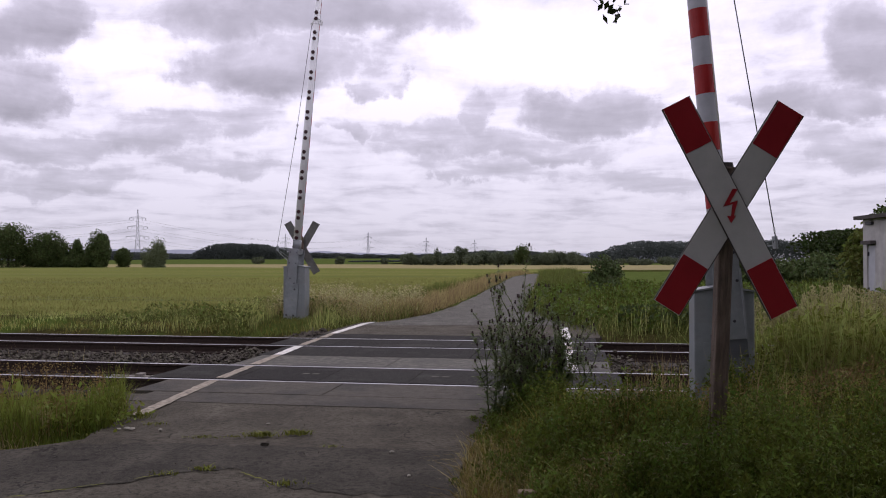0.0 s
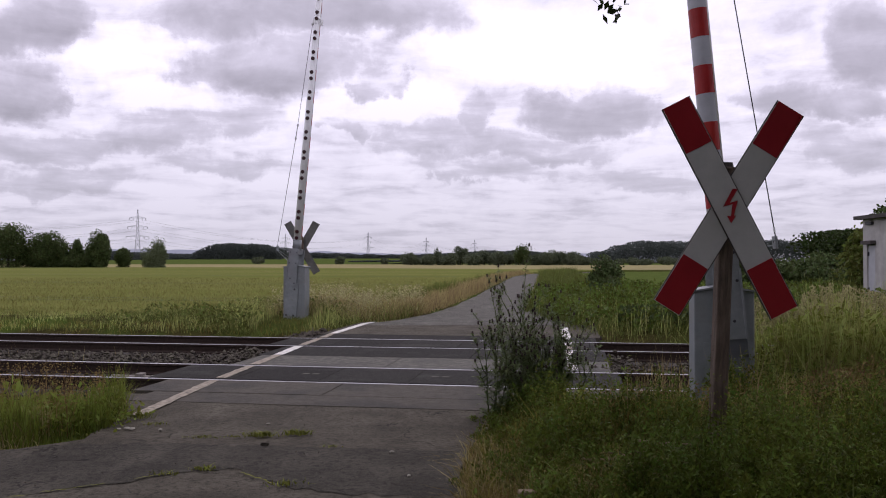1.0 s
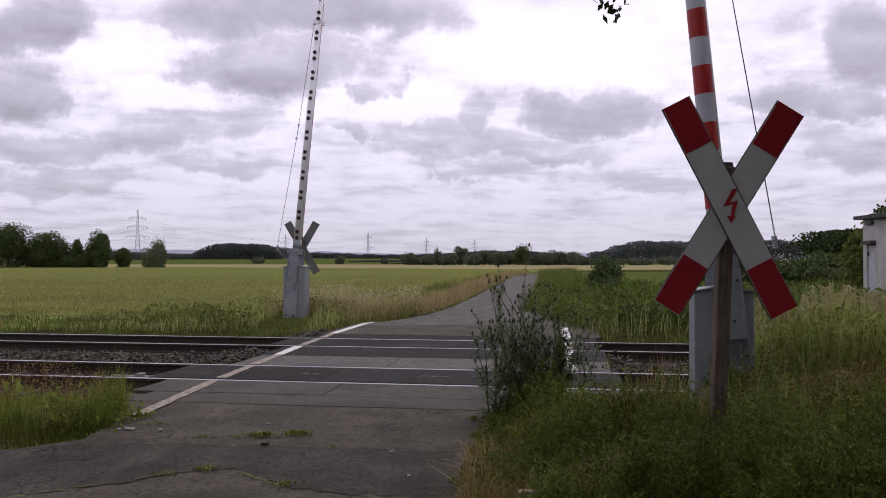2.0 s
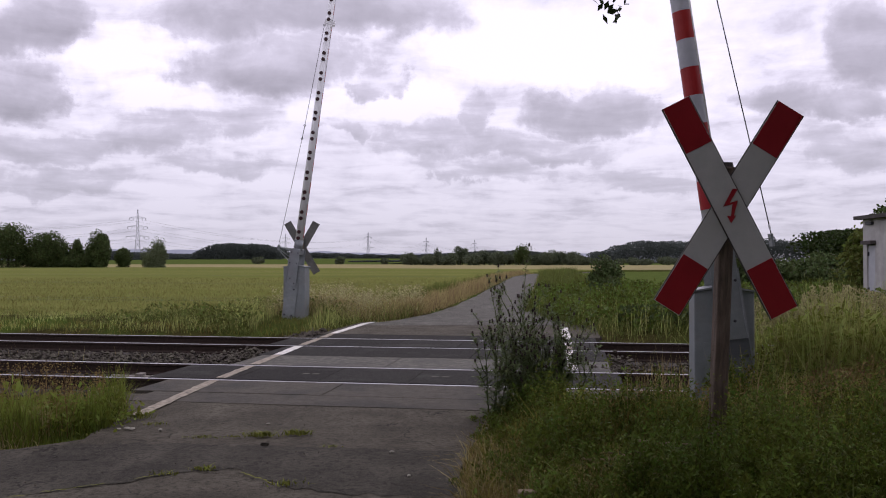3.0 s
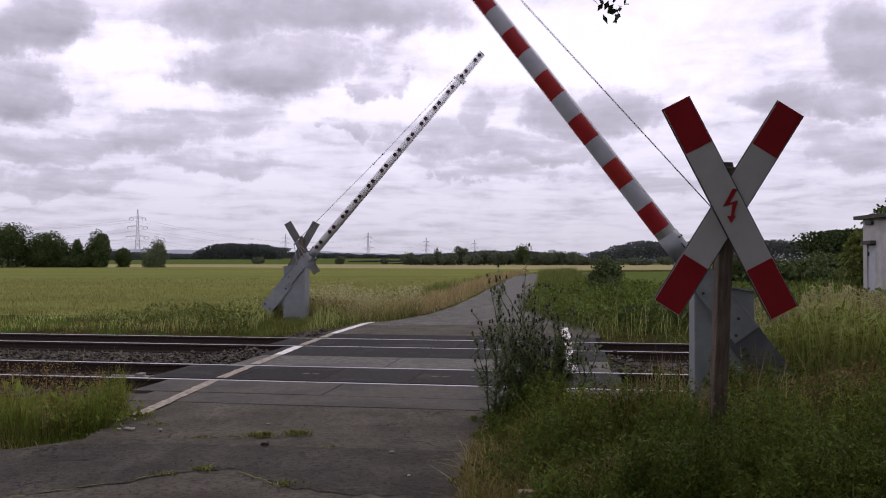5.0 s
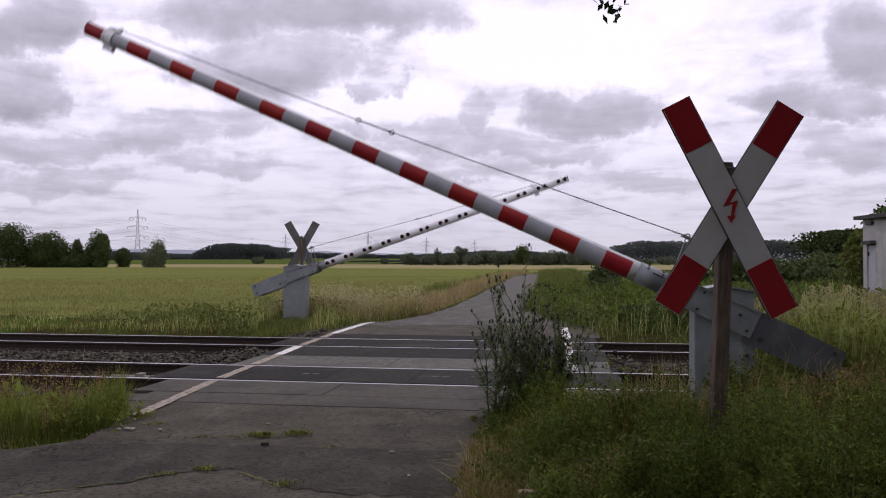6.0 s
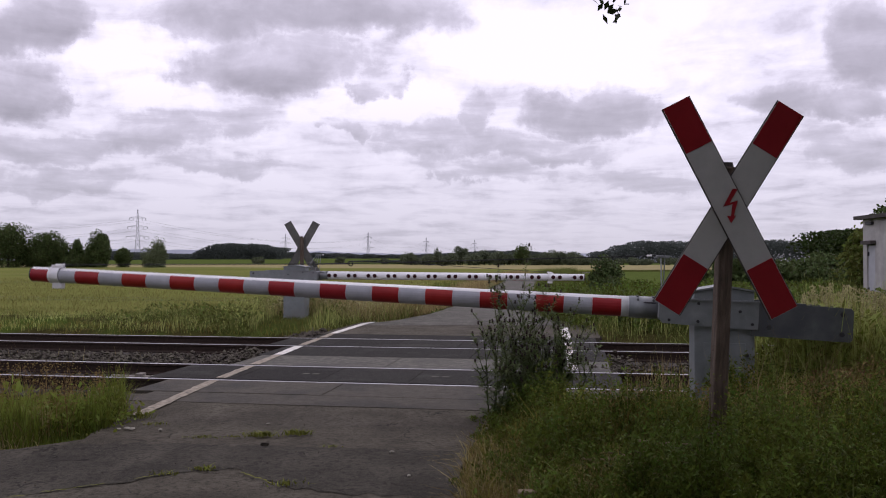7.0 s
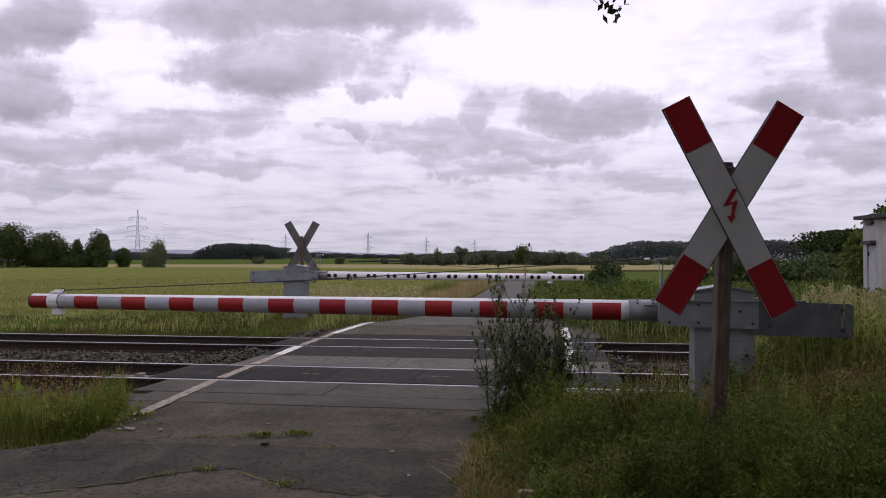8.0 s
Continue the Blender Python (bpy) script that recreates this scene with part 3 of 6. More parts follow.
road_line("road_line", 0.0, [(7.75, 10.2, "paint_old", 0.14, LEFT_EDGE), (10.42, 11.69, "paint_old", 0.14, LEFT_EDGE), (11.86, 13.1, "paint_old", 0.15, LEFT_EDGE),
                             (13.14, 14.6, "paint_line", 0.17, LEFT_EDGE), (14.77, 16.06, "paint_old", 0.15, LEFT_EDGE), (16.24, 17.2, "paint_old", 0.15, LEFT_EDGE),
                             (17.22, 20.6, "paint_line", 0.17, LEFT_EDGE)], "worn white edge line along the crossing")
road_line("road_line", 0.0, [(11.86, 12.5, "paint_line", 0.13, RIGHT_EDGE), (12.62, 13.1, "paint_line", 0.13, RIGHT_EDGE), (13.14, 14.5, "paint_line", 0.13, RIGHT_EDGE),
                             (14.77, 15.3, "paint_old", 0.13, RIGHT_EDGE), (15.5, 16.06, "paint_line", 0.13, RIGHT_EDGE), (16.6, 17.2, "paint_line", 0.13, RIGHT_EDGE),
                             (17.22, 19.6, "paint_line", 0.17, RIGHT_EDGE)], "broken white edge line beside the thistles")


# ---------------------------------------------------------------- fields
def field(name, outline, z, mat, label):
    bm = bmesh.new()
    vs = [bm.verts.new((x, y, z)) for x, y in outline]
    lo = [bm.verts.new((x, y, z - 0.5)) for x, y in outline]
    bm.faces.new(vs)
    for i in range(len(vs)):
        j = (i + 1) % len(vs)
        bm.faces.new((vs[i], lo[i], lo[j], vs[j]))
    ob = finish(name, bm, M[mat])
    return tagged(ob, label, "field", kind="structure")


field("wheat_field", [(-170, 46), (-60, 30), (-14, 23.3), (-6, 22.9), (-2.8, 24.5), (-1.6, 29), (-0.4, 35), (1.2, 45), (3.4, 62), (6.0, 84), (8.6, 100), (12, 112), (18, 122),
                      (30, 150), (-60, 215), (-220, 215)], 0.06, "wheat", "ripening yellow-green wheat field")
field("wheat_field", [(-900, 216.5), (-60, 216.5), (30, 152), (60, 160), (160, 200), (160, 330), (-40, 430), (-60, 900), (-900, 900)], 0.03, "pale_field", "pale ripe grain field in the distance")
field("crop_field", [(8.5, 34), (60, 30), (200, 120), (120, 170), (28, 116), (20, 108), (14, 95), (9.5, 62)], 0.1, "beet", "low dark green crop field")
field("crop_field", [(-38, 432), (160, 332), (420, 420), (300, 900), (-20, 900)], 0.04, "beet", "distant green crop field")


def tramline(y0, slope, x0, x1):
    """A pair of wheel tracks pressed through the wheat."""
    for dy in (0.0, 1.9):
        bm = bmesh.new()
        n = 40
        lo, hi = [], []
        for k in range(n + 1):
            x = x0 + (x1 - x0) * k / n
            y = y0 + dy + slope * x + 0.8 * noise.noise(Vector((x * 0.06, y0, 0)))
            w = 0.2 + 0.12 * noise.noise(Vector((x * 0.4, y0, dy)))
            lo.append(bm.verts.new((x, y - w, 0.068)))
            hi.append(bm.verts.new((x, y + w, 0.068)))
        for k in range(n):
            bm.faces.new((lo[k], lo[k + 1], hi[k + 1], hi[k]))
        ob = finish("field_track", bm, M["tramline"])
        tagged(ob, "dark wheel track pressed through the wheat", "field track", kind="structure")


tramline(30, -0.16, -40, -6)
tramline(52, -0.22, -50, -2)
tramline(80, -0.3, -80, 2)
tramline(118, -0.3, -110, 6)
tramline(160, -0.3, -130, -20)

# a green field that climbs gently to the far wood
rise = raw("crop_field", [(-330, 470, 0.0), (-150, 440, 0.04), (-36, 432, 0.04), (-10, 560, 1.6), (-16, 790, 4.4), (-230, 790, 4.4), (-420, 790, 2.0)], [(0, 1, 2, 3, 4, 5, 6)], M["beet"])
tagged(rise, "distant green crop field rising to a wood", "field", kind="structure")
# ---------------------------------------------------------------- barriers
BOOM_PERIOD = 0.5897


def boom_radius(x):
    return 0.108 + (0.083 - 0.108) * (x - 0.7) / 7.2


def half_shell(bm, x0, x1, mid, spread, proud, seg=10):
    """A film wrapped round part of the boom, about the angle mid (0 is the +y side)."""
    rings = []
    for x in (x0, x1):
        r0, r1 = boom_radius(x) - 0.001, boom_radius(x) + proud
        a = [mid - spread + 2 * spread * k / seg for k in range(seg + 1)]
        rings.append([bm.verts.new((x, r1 * math.cos(t), r1 * math.sin(t))) for t in a] + [bm.verts.new((x, r0 * math.cos(t), r0 * math.sin(t))) for t in a[::-1]])
    n = len(rings[0])
    for i in range(n):
        j = (i + 1) % n
        bm.faces.new((rings[0][i], rings[0][j], rings[1][j], rings[1][i]))
    h = seg + 1
    for r in rings:
        for k in range(seg):
            bm.faces.new((r[k], r[k + 1], r[n - 2 - k], r[n - 1 - k]))


def make_barrier(m, length, pivot_z, label, root, collar, weights, braced):
    """Local frame: the boom reaches along +x when closed, the side towards the traffic is +y. Returns the part that turns."""
    barrier = empty("level_crossing_barrier", m)
    tagged(barrier, label, "barrier", "barriers of the crossing")
    bm = bmesh.new()
    W, D = 0.29, 0.2
    C = 0.06                                   # the housing stands a little ahead of the axle
    top = pivot_z + 0.21
    prism(bm, [(C - W, -0.3), (C + W, -0.3), (C + W, top), (C, top + 0.05), (C - W, top)], -D, D)
    bmesh.ops.recalc_face_normals(bm, faces=bm.faces)
    bmesh.ops.bevel(bm, geom=list(bm.edges), offset=0.012, segments=2, profile=0.5, affect="EDGES")
    pedestal = part("pedestal", bm, M["housing"], barrier, "grey painted drive housing with a ridged lid")
    bm = bmesh.new()
    for s in (1, -1):
        prism(bm, [(C, top + 0.052), (C + s * (W + 0.025), top - 0.004), (C + s * (W + 0.025), top + 0.012), (C, top + 0.068)], -D - 0.02, D + 0.02)
    part("lid", bm, M["steel"], pedestal)
    bm = bmesh.new()
    box(bm, C - 0.2, C + 0.2, D + 0.001, D + 0.012, 0.12, pivot_z - 0.3, 0.004)
    part("service_door", bm, M["housing"], pedestal)
    bm = bmesh.new()
    tube(bm, (-0.15, D + 0.01, pivot_z - 0.42), (-0.15, D + 0.035, pivot_z - 0.42), 0.018)
    part("lock", bm, M["bolt"], pedestal)
    bm = bmesh.new()
    box(bm, C - W - 0.08, C + W + 0.08, -D - 0.08, D + 0.08, -0.45, -0.12, 0.015)
    part("foundation", bm, M["concrete"], barrier)

    boom = empty("boom")
    boom.parent = barrier
    boom.location = (0, 0, pivot_z)
    # fork of two side plates round the housing
    for s in (-1, 1):
        y0, y1 = (D + 0.035, D + 0.05) if s > 0 else (-D - 0.05, -D - 0.035)
        bm = bmesh.new()
        prism(bm, [(-0.26, -0.155), (0.3, -0.145), (0.66, -0.135), (0.68, -0.12), (0.68, 0.1), (0.66, 0.115), (0.3, 0.12), (-0.26, 0.125)], y0, y1)
        plate = part("fork_plate", bm, M["steel"], boom, "galvanised fork plate")
        yb = y1 if s > 0 else y0
        for x, z in ((-0.2, -0.1), (-0.08, 0.02), (0.32, 0.08), (0.32, -0.1), (0.6, 0.07), (0.6, -0.1)):
            bm = bmesh.new()
            tube(bm, (x, yb, z), (x, yb + s * 0.018, z), 0.016, seg=6)
            part("bolt", bm, M["bolt"], plate)
        bm = bmesh.new()
        yy = (y1 - 0.004, y1 + 0.02) if s > 0 else (y0 - 0.02, y0 + 0.004)
        prism(bm, [(-0.26, 0.115), (0.44, 0.108), (0.44, 0.126), (-0.26, 0.133)], *yy)
        part("flange", bm, M["steel"], plate)
        # counterweight plates
        bm = bmesh.new()
        y0, y1 = (D - 0.02, D + 0.03) if s > 0 else (-D - 0.03, -D + 0.02)
        prism(bm, [(-0.2, -0.215), (-0.2, 0.13), (-0.7, 0.13), (-0.71, 0.115), (-1.12, 0.105), (-1.145, 0.08), (-1.145, -0.2), (-1.12, -0.225)], y0, y1)
        weight = part("counterweight", bm, M[weights], boom, "stained steel counterweight plate")
        yb = y1 if s > 0 else y0
        for x, z in ((-0.36, -0.12), (-1.04, 0.045), (-1.04, -0.15)):
            bm = bmesh.new()
            tube(bm, (x, yb, z), (x, yb + s * 0.02, z), 0.026, seg=6)
            part("bolt", bm, M["bolt"], weight)
    bm = bmesh.new()
    box(bm, -1.11, -0.97, -D, D, -0.2, 0.08, 0.01)
    part("crossbar", bm, M["steel_dark"], boom)
    bm = bmesh.new()
    tube(bm, (0, -D - 0.034, 0), (0, D + 0.034, 0), 0.05, seg=14)
    part("axle", bm, M["bolt"], boom)
    bm = bmesh.new()
    box(bm, 0.55, 0.7, -D - 0.034, D + 0.034, -0.1, 0.1, 0.01)
    part("boom_clamp", bm, M["steel"], boom)
    bm = bmesh.new()
    tube(bm, (0.66, 0, 0), (root + 0.02, 0, 0), 0.113, seg=20)
    sleeve = part("sleeve", bm, M["steel"], boom, "bare metal sleeve", True)
    for a in (0.5, 2.4):
        bm = bmesh.new()
        box(bm, 0.72, 0.84, -0.01, 0.01, -0.006, 0.006, 0.002, m=pose(0, 0.113 * math.cos(a), 0.113 * math.sin(a)))
        part("slot", bm, M["bolt"], sleeve)
    for x in (0.74, 0.9):
        for a in (0.75, 1.25, 1.9, 2.4):
            bm = bmesh.new()
            tube(bm, (x, 0.11 * math.cos(a), 0.11 * math.sin(a)), (x, 0.122 * math.cos(a), 0.122 * math.sin(a)), 0.013, seg=6)
            part("bolt", bm, M["bolt"], sleeve)
    bm = bmesh.new()
    tube(bm, (root, 0, 0), (length, 0, 0), boom_radius(root), boom_radius(length), 24)
    pole = part("pole", bm, M["boom_white"], boom, "white painted tapered boom", True)
    # red films, and white ones greyed for shade, on the traffic side
    x = root + 0.1
    while x < length - 0.05:
        bm = bmesh.new()
        half_shell(bm, x, min(x + BOOM_PERIOD / 2, length - 0.004), radians(-28), radians(74), 0.0025)
        part("red_band", bm, M["boom_red"], pole, "red reflective band")
        if x + BOOM_PERIOD < length:
            bm = bmesh.new()
            half_shell(bm, x + BOOM_PERIOD / 2 + 0.002, min(x + BOOM_PERIOD - 0.002, length), radians(-28), radians(72), 0.0015)
            part("white_band", bm, M["boom_grey"], pole, "white reflective band greyed for shade")
        x += BOOM_PERIOD
    # pairs of round reflectors on the side of the rails
    x = root + 0.07
    while x < length - 0.15:
        for dx in (0.0, 0.165):
            r = boom_radius(x + dx)
            bm = bmesh.new()
            tube(bm, (x + dx, -r + 0.01, 0.0), (x + dx, -r - 0.012, 0.0), 0.05, seg=12)
            part("reflector", bm, M["dot"], pole, "round dark red reflector")
        x += 0.526
    bm = bmesh.new()
    tube(bm, (length - 0.002, 0, 0), (length + 0.012, 0, 0), boom_radius(length) + 0.002, seg=20)
    part("end_cap", bm, M["bolt"], pole)
    # collar that holds the stay
    xc = collar
    bm = bmesh.new()
    tube(bm, (xc - 0.064, 0, 0), (xc + 0.064, 0, 0), 0.094, seg=20)
    for d in (-0.064, 0.05):
        tube(bm, (xc + d, 0, 0), (xc + d + 0.014, 0, 0), 0.099, seg=20)
    box(bm, xc - 0.08, xc + 0.05, -0.04, 0.04, 0.088, 0.118, 0.006)
    tube(bm, (xc - 0.1, 0, 0.125), (xc + 0.02, 0, 0.118), 0.012, seg=8)
    box(bm, xc - 0.09, xc + 0.035, -0.035, 0.035, -0.155, -0.085, 0.006)
    part("collar", bm, M["boom_white"], boom, "pale metal stay collar")
    # mast with two struts, and the stay
    head = Vector((0.672, 0.0, 0.545))
    bm = bmesh.new()
    for y in (-0.12, 0.12):
        if braced:
            tube(bm, (0.62, y * 1.7, 0.08), (0.69, y * 0.5, 0.53), 0.008, seg=6)
            tube(bm, (0.36, y * 1.9, 0.12), (0.62, y * 0.5, 0.53), 0.008, seg=6)
        else:
            tube(bm, (0.65 + y * 0.22, y * 1.9, 0.08), (0.66 + y * 0.22, y * 0.5, 0.53), 0.006, seg=6)
    box(bm, 0.6, 0.73, -0.07, 0.07, 0.52, 0.545, 0.004)
    part("stay_mast", bm, M["steel"], boom, "small braced steel mast")
    tip = Vector((xc - 0.08, 0.0, 0.125))
    j1, j2 = head.lerp(tip, 0.49) + Vector((0, 0, -0.035)), head.lerp(tip, 0.55) + Vector((0, 0, -0.035))
    bm = bmesh.new()
    tube(bm, head, j1, 0.006, seg=6)
    tube(bm, j1, j2, 0.009, seg=6)
    tube(bm, j2, tip, 0.006, seg=6)
    stay = part("stay_wire", bm, M["cable"], boom, "dark wire stay with a turnbuckle")
    bm = bmesh.new()
    tube(bm, head.lerp(j1, 0.03), head.lerp(j1, 0.046), 0.011, seg=8)
    part("tensioner", bm, M["boom_white"], stay, "pale wire tensioner")
    for p in (j1, j2, head, tip):
        bm = bmesh.new()
        for k in range(10):
            a, b = math.tau * k / 10, math.tau * (k + 1) / 10
            tube(bm, p + Vector((0.026 * math.cos(a), 0, 0.026 * math.sin(a))), p + Vector((0.026 * math.cos(b), 0, 0.026 * math.sin(b))), 0.006, seg=5)
        part("eyelet", bm, M["cable"], stay)
    return boom


NEAR_PIVOT_Z, FAR_PIVOT_Z = 1.055, 1.10
# near counterweights take the darker steel: tree shade put into their colour
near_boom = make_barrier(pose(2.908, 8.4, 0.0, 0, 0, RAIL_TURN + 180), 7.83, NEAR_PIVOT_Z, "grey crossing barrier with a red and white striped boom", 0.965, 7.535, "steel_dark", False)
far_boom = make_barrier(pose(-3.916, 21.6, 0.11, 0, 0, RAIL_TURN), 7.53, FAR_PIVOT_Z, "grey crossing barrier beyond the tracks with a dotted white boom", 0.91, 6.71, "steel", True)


# ---------------------------------------------------------------- crossbuck signs
def make_sign(m, face, height, label, arrow):
    """Two crossed boards on a post; the face looks along -y, the centre is the origin."""
    sign = empty("crossbuck_sign", m)
    tagged(sign, label, "crossbuck sign", "crossbuck signs of the crossing")
    L, W = 1.70, 0.213
    for k, a in enumerate((-29.6, 29.6)):
        y = -0.10 - 0.018 * (1 - k)
        turn = pose(0, 0, 0, 0, a, 0)
        bm = bmesh.new()
        box(bm, -W / 2, W / 2, y, y + 0.014, -L / 2, L / 2, 0.004, m=turn)
        board = part("board", bm, M["sign_back"] if not face else M["sign_white"], sign, "white board with red ends" if face else "dull board seen from the back")
        for s in (-1, 1):
            bm = bmesh.new()
            z0, z1 = sorted((s * L / 2 * 0.997, s * (L / 2 - (0.365 if s > 0 else 0.393))))
            box(bm, -W / 2 + 0.004, W / 2 - 0.004, y - 0.003, y + 0.002, z0, z1, 0.001, m=turn)
            part("red_end", bm, M["sign_red"], board, "dark red end panel")
        for s in (-1, 1):
            bm = bmesh.new()
            x0, x1 = sorted((s * W / 2, s * (W / 2 + 0.005)))
            box(bm, x0, x1, y + 0.001, y + 0.018, -L / 2, L / 2, 0.0, m=turn)
            part("edge_strip", bm, M["sign_edge"], board)
    if arrow:
        bm = bmesh.new()
        s = 1 / 242.0
        bolt_shape = [(2, 33), (-13, 1), (3, 6), (1, -15), (-6, -14), (2, -27), (10, -13), (6, -14), (12, 13), (-2, 8), (11, 33)]
        prism(bm, [((x + 1) * s, z * s) for x, z in bolt_shape], -0.122, -0.1195)
        part("lightning_arrow", bm, M["sign_red"], sign, "red lightning arrow of an electrified line")
    bm = bmesh.new()
    box(bm, -0.052, 0.052, -0.08, 0.03, -height, 0.30, 0.012)
    part("post", bm, M["post"], sign, "weathered square post")
    bm = bmesh.new()
    tube(bm, (0, -0.02, 0.295), (0, -0.02, 0.335), 0.05, 0.042, 12)
    part("post_cap", bm, M["sign_edge"], sign)
    for z in (-0.1, 0.1):
        bm = bmesh.new()
        box(bm, -0.05, 0.05, -0.1, -0.078, z - 0.02, z + 0.02, 0.003)
        part("bracket", bm, M["steel_dark"], sign)


make_sign(pose(2.062, 6.0, 1.957, 0, 2.5, 0), True, 2.05, "white crossbuck sign with red ends on a weathered post", True)
make_sign(pose(-4.12, 23.9, 1.97, 0, 0.5, 184), False, 1.95, "crossbuck sign seen from its grey back beyond the tracks", False)
# ---------------------------------------------------------------- plants
def blades(name, pts, height, width, mat, seed, label="", category="grass", lean=0.35, parent=None, kind="stuff"):
    """Grass: bent, tapered blades, one island each. height and width are arrays or numbers."""
    rng = np.random.default_rng(seed)
    n = len(pts)
    h = np.broadcast_to(height, n) * rng.uniform(0.55, 1.2, n)
    w = np.broadcast_to(width, n) * rng.uniform(0.7, 1.3, n)
    a, b = rng.uniform(0, math.tau, n), rng.uniform(0, math.tau, n)
    side = np.stack([np.cos(a), np.sin(a), np.zeros(n)], 1) * w[:, None] / 2
    bend = np.stack([np.cos(b), np.sin(b), np.zeros(n)], 1) * (h * np.abs(rng.normal(0, lean, n)))[:, None]
    up = np.zeros((n, 3))
    up[:, 2] = h
    base = np.asarray(pts, float)
    mid = base + up * 0.55 + bend * 0.35
    tip = base + up * (1 - 0.25 * np.abs(rng.normal(0, lean, n)))[:, None] + bend
    v = np.stack([base - side, base + side, mid + side * 0.8, mid - side * 0.8, tip], 1).reshape(-1, 3)
    i = 5 * np.arange(n)[:, None]
    f = (i + [0, 1, 2, 3]).tolist() + (i + [3, 2, 4]).tolist()
    ob = raw(name, v.tolist(), f, mat, parent)
    return tagged(ob, label, category if not parent else "", kind=kind)


def leaves(name, pts, size, mat, seed, parent=None, label="", category="", kind="", droop=0.0, long=1.8):
    """Folded diamond leaves, each an island."""
    rng = np.random.default_rng(seed)
    n = len(pts)
    s = np.broadcast_to(size, n) * rng.uniform(0.6, 1.3, n)
    d = rng.normal(0, 1, (n, 3))
    d[:, 2] -= droop
    d /= np.linalg.norm(d, axis=1)[:, None]
    e = np.cross(d, rng.normal(0, 1, (n, 3)))
    e /= np.linalg.norm(e, axis=1)[:, None]
    d, e = d * (s * long / 2)[:, None], e * (s / 2)[:, None]
    c = np.asarray(pts, float)
    v = np.stack([c - d, c + e, c + d, c - e], 1).reshape(-1, 3)
    f = (4 * np.arange(n)[:, None] + [0, 1, 2, 3]).tolist()
    ob = raw(name, v.tolist(), f, mat, parent)
    return tagged(ob, label, category, kind=kind)


def scatter(n, x0, x1, y0, y1, seed, keep=None, z=None):
    rng = np.random.default_rng(seed)
    x, y = rng.uniform(x0, x1, n), rng.uniform(y0, y1, n)
    if keep is not None:
        k = keep(x, y)
        x, y = x[k], y[k]
    return np.stack([x, y, ground_height(x, y) if z is None else np.full(len(x), z)], 1)


def clumpy(pts, seed, scale=0.9):
    """0 to 1, in soft patches over the ground."""
    return np.array([noise.noise(Vector((p[0] * scale + seed * 7.3, p[1] * scale, 0.0))) for p in pts]) * 0.5 + 0.5


def between(v0, v1):
    return lambda x, y: (rail_uv(x, y)[1] > v0) & (rail_uv(x, y)[1] < v1)


# right-hand verge in front of the tracks
def verge_edge(y):
    return np.interp(y, [2, 4.5, 5.6, 6.5, 8.1, 9.5], [0.0, -0.02, 0.1, 0.16, 0.36, 0.8])


def verge(n, seed, x1=9.0, y0=2.6, extra=0.0):
    rng = np.random.default_rng(seed + 100)
    ragged = lambda x, y: (x > verge_edge(y) + extra + np.abs(rng.normal(0, 0.1, len(x)))) & (rail_uv(x, y)[1] < 9.3)
    return scatter(n, -0.2, x1, y0, 11, seed, ragged)


def open_strip(p):
    """1 where growth is full, less where the strip before the rails lies open."""
    return 1 - 0.72 * smooth_step(6.5, 7.4, p[:, 1]) * smooth_step(0.98, 1.2, p[:, 0]) * (1 - smooth_step(2.62, 2.8, p[:, 0]))


def rim(p):
    """Low at the road edge and in the hollow with the dead branches."""
    hollow = ((p[:, 0] - 1.3) / 0.5) ** 2 + ((p[:, 1] - 5.6) / 0.35) ** 2
    return smooth_step(0.0, 0.9, p[:, 0] - verge_edge(p[:, 1])) * (0.08 + 0.92 * smooth_step(0.5, 1.6, hollow))


p = verge(22000, 31, x1=6.0)
c = clumpy(p, 1, 1.6)
blades("verge_grass", p, 0.1 + open_strip(p) * 0.36 * np.clip(c * 2.2 - 0.7, 0, 1) * rim(p), 0.0075, M["blade_dark"], 32, "dense dark green grass on the verge beside the road", lean=0.8)
p = verge(5000, 311, x1=6.0, y0=5.2)
c = clumpy(p, 31, 1.1)
p, c = p[c > 0.47], c[c > 0.47]
blades("verge_grass", p, 0.2 + open_strip(p) * 0.5 * c * rim(p), 0.008, M["blade"], 312, "fresh green grass blades on the verge", lean=0.6)
p = verge(9000, 33, y0=4.5)
c = clumpy(p, 2, 1.3)
p, c = p[c > 0.52], c[c > 0.52]
blades("verge_grass", p, (0.2 + 0.35 * (c - 0.5) * 2) * open_strip(p), 0.006, M["blade_dry"], 34, "dry straw-coloured grass among the green verge", lean=0.5)


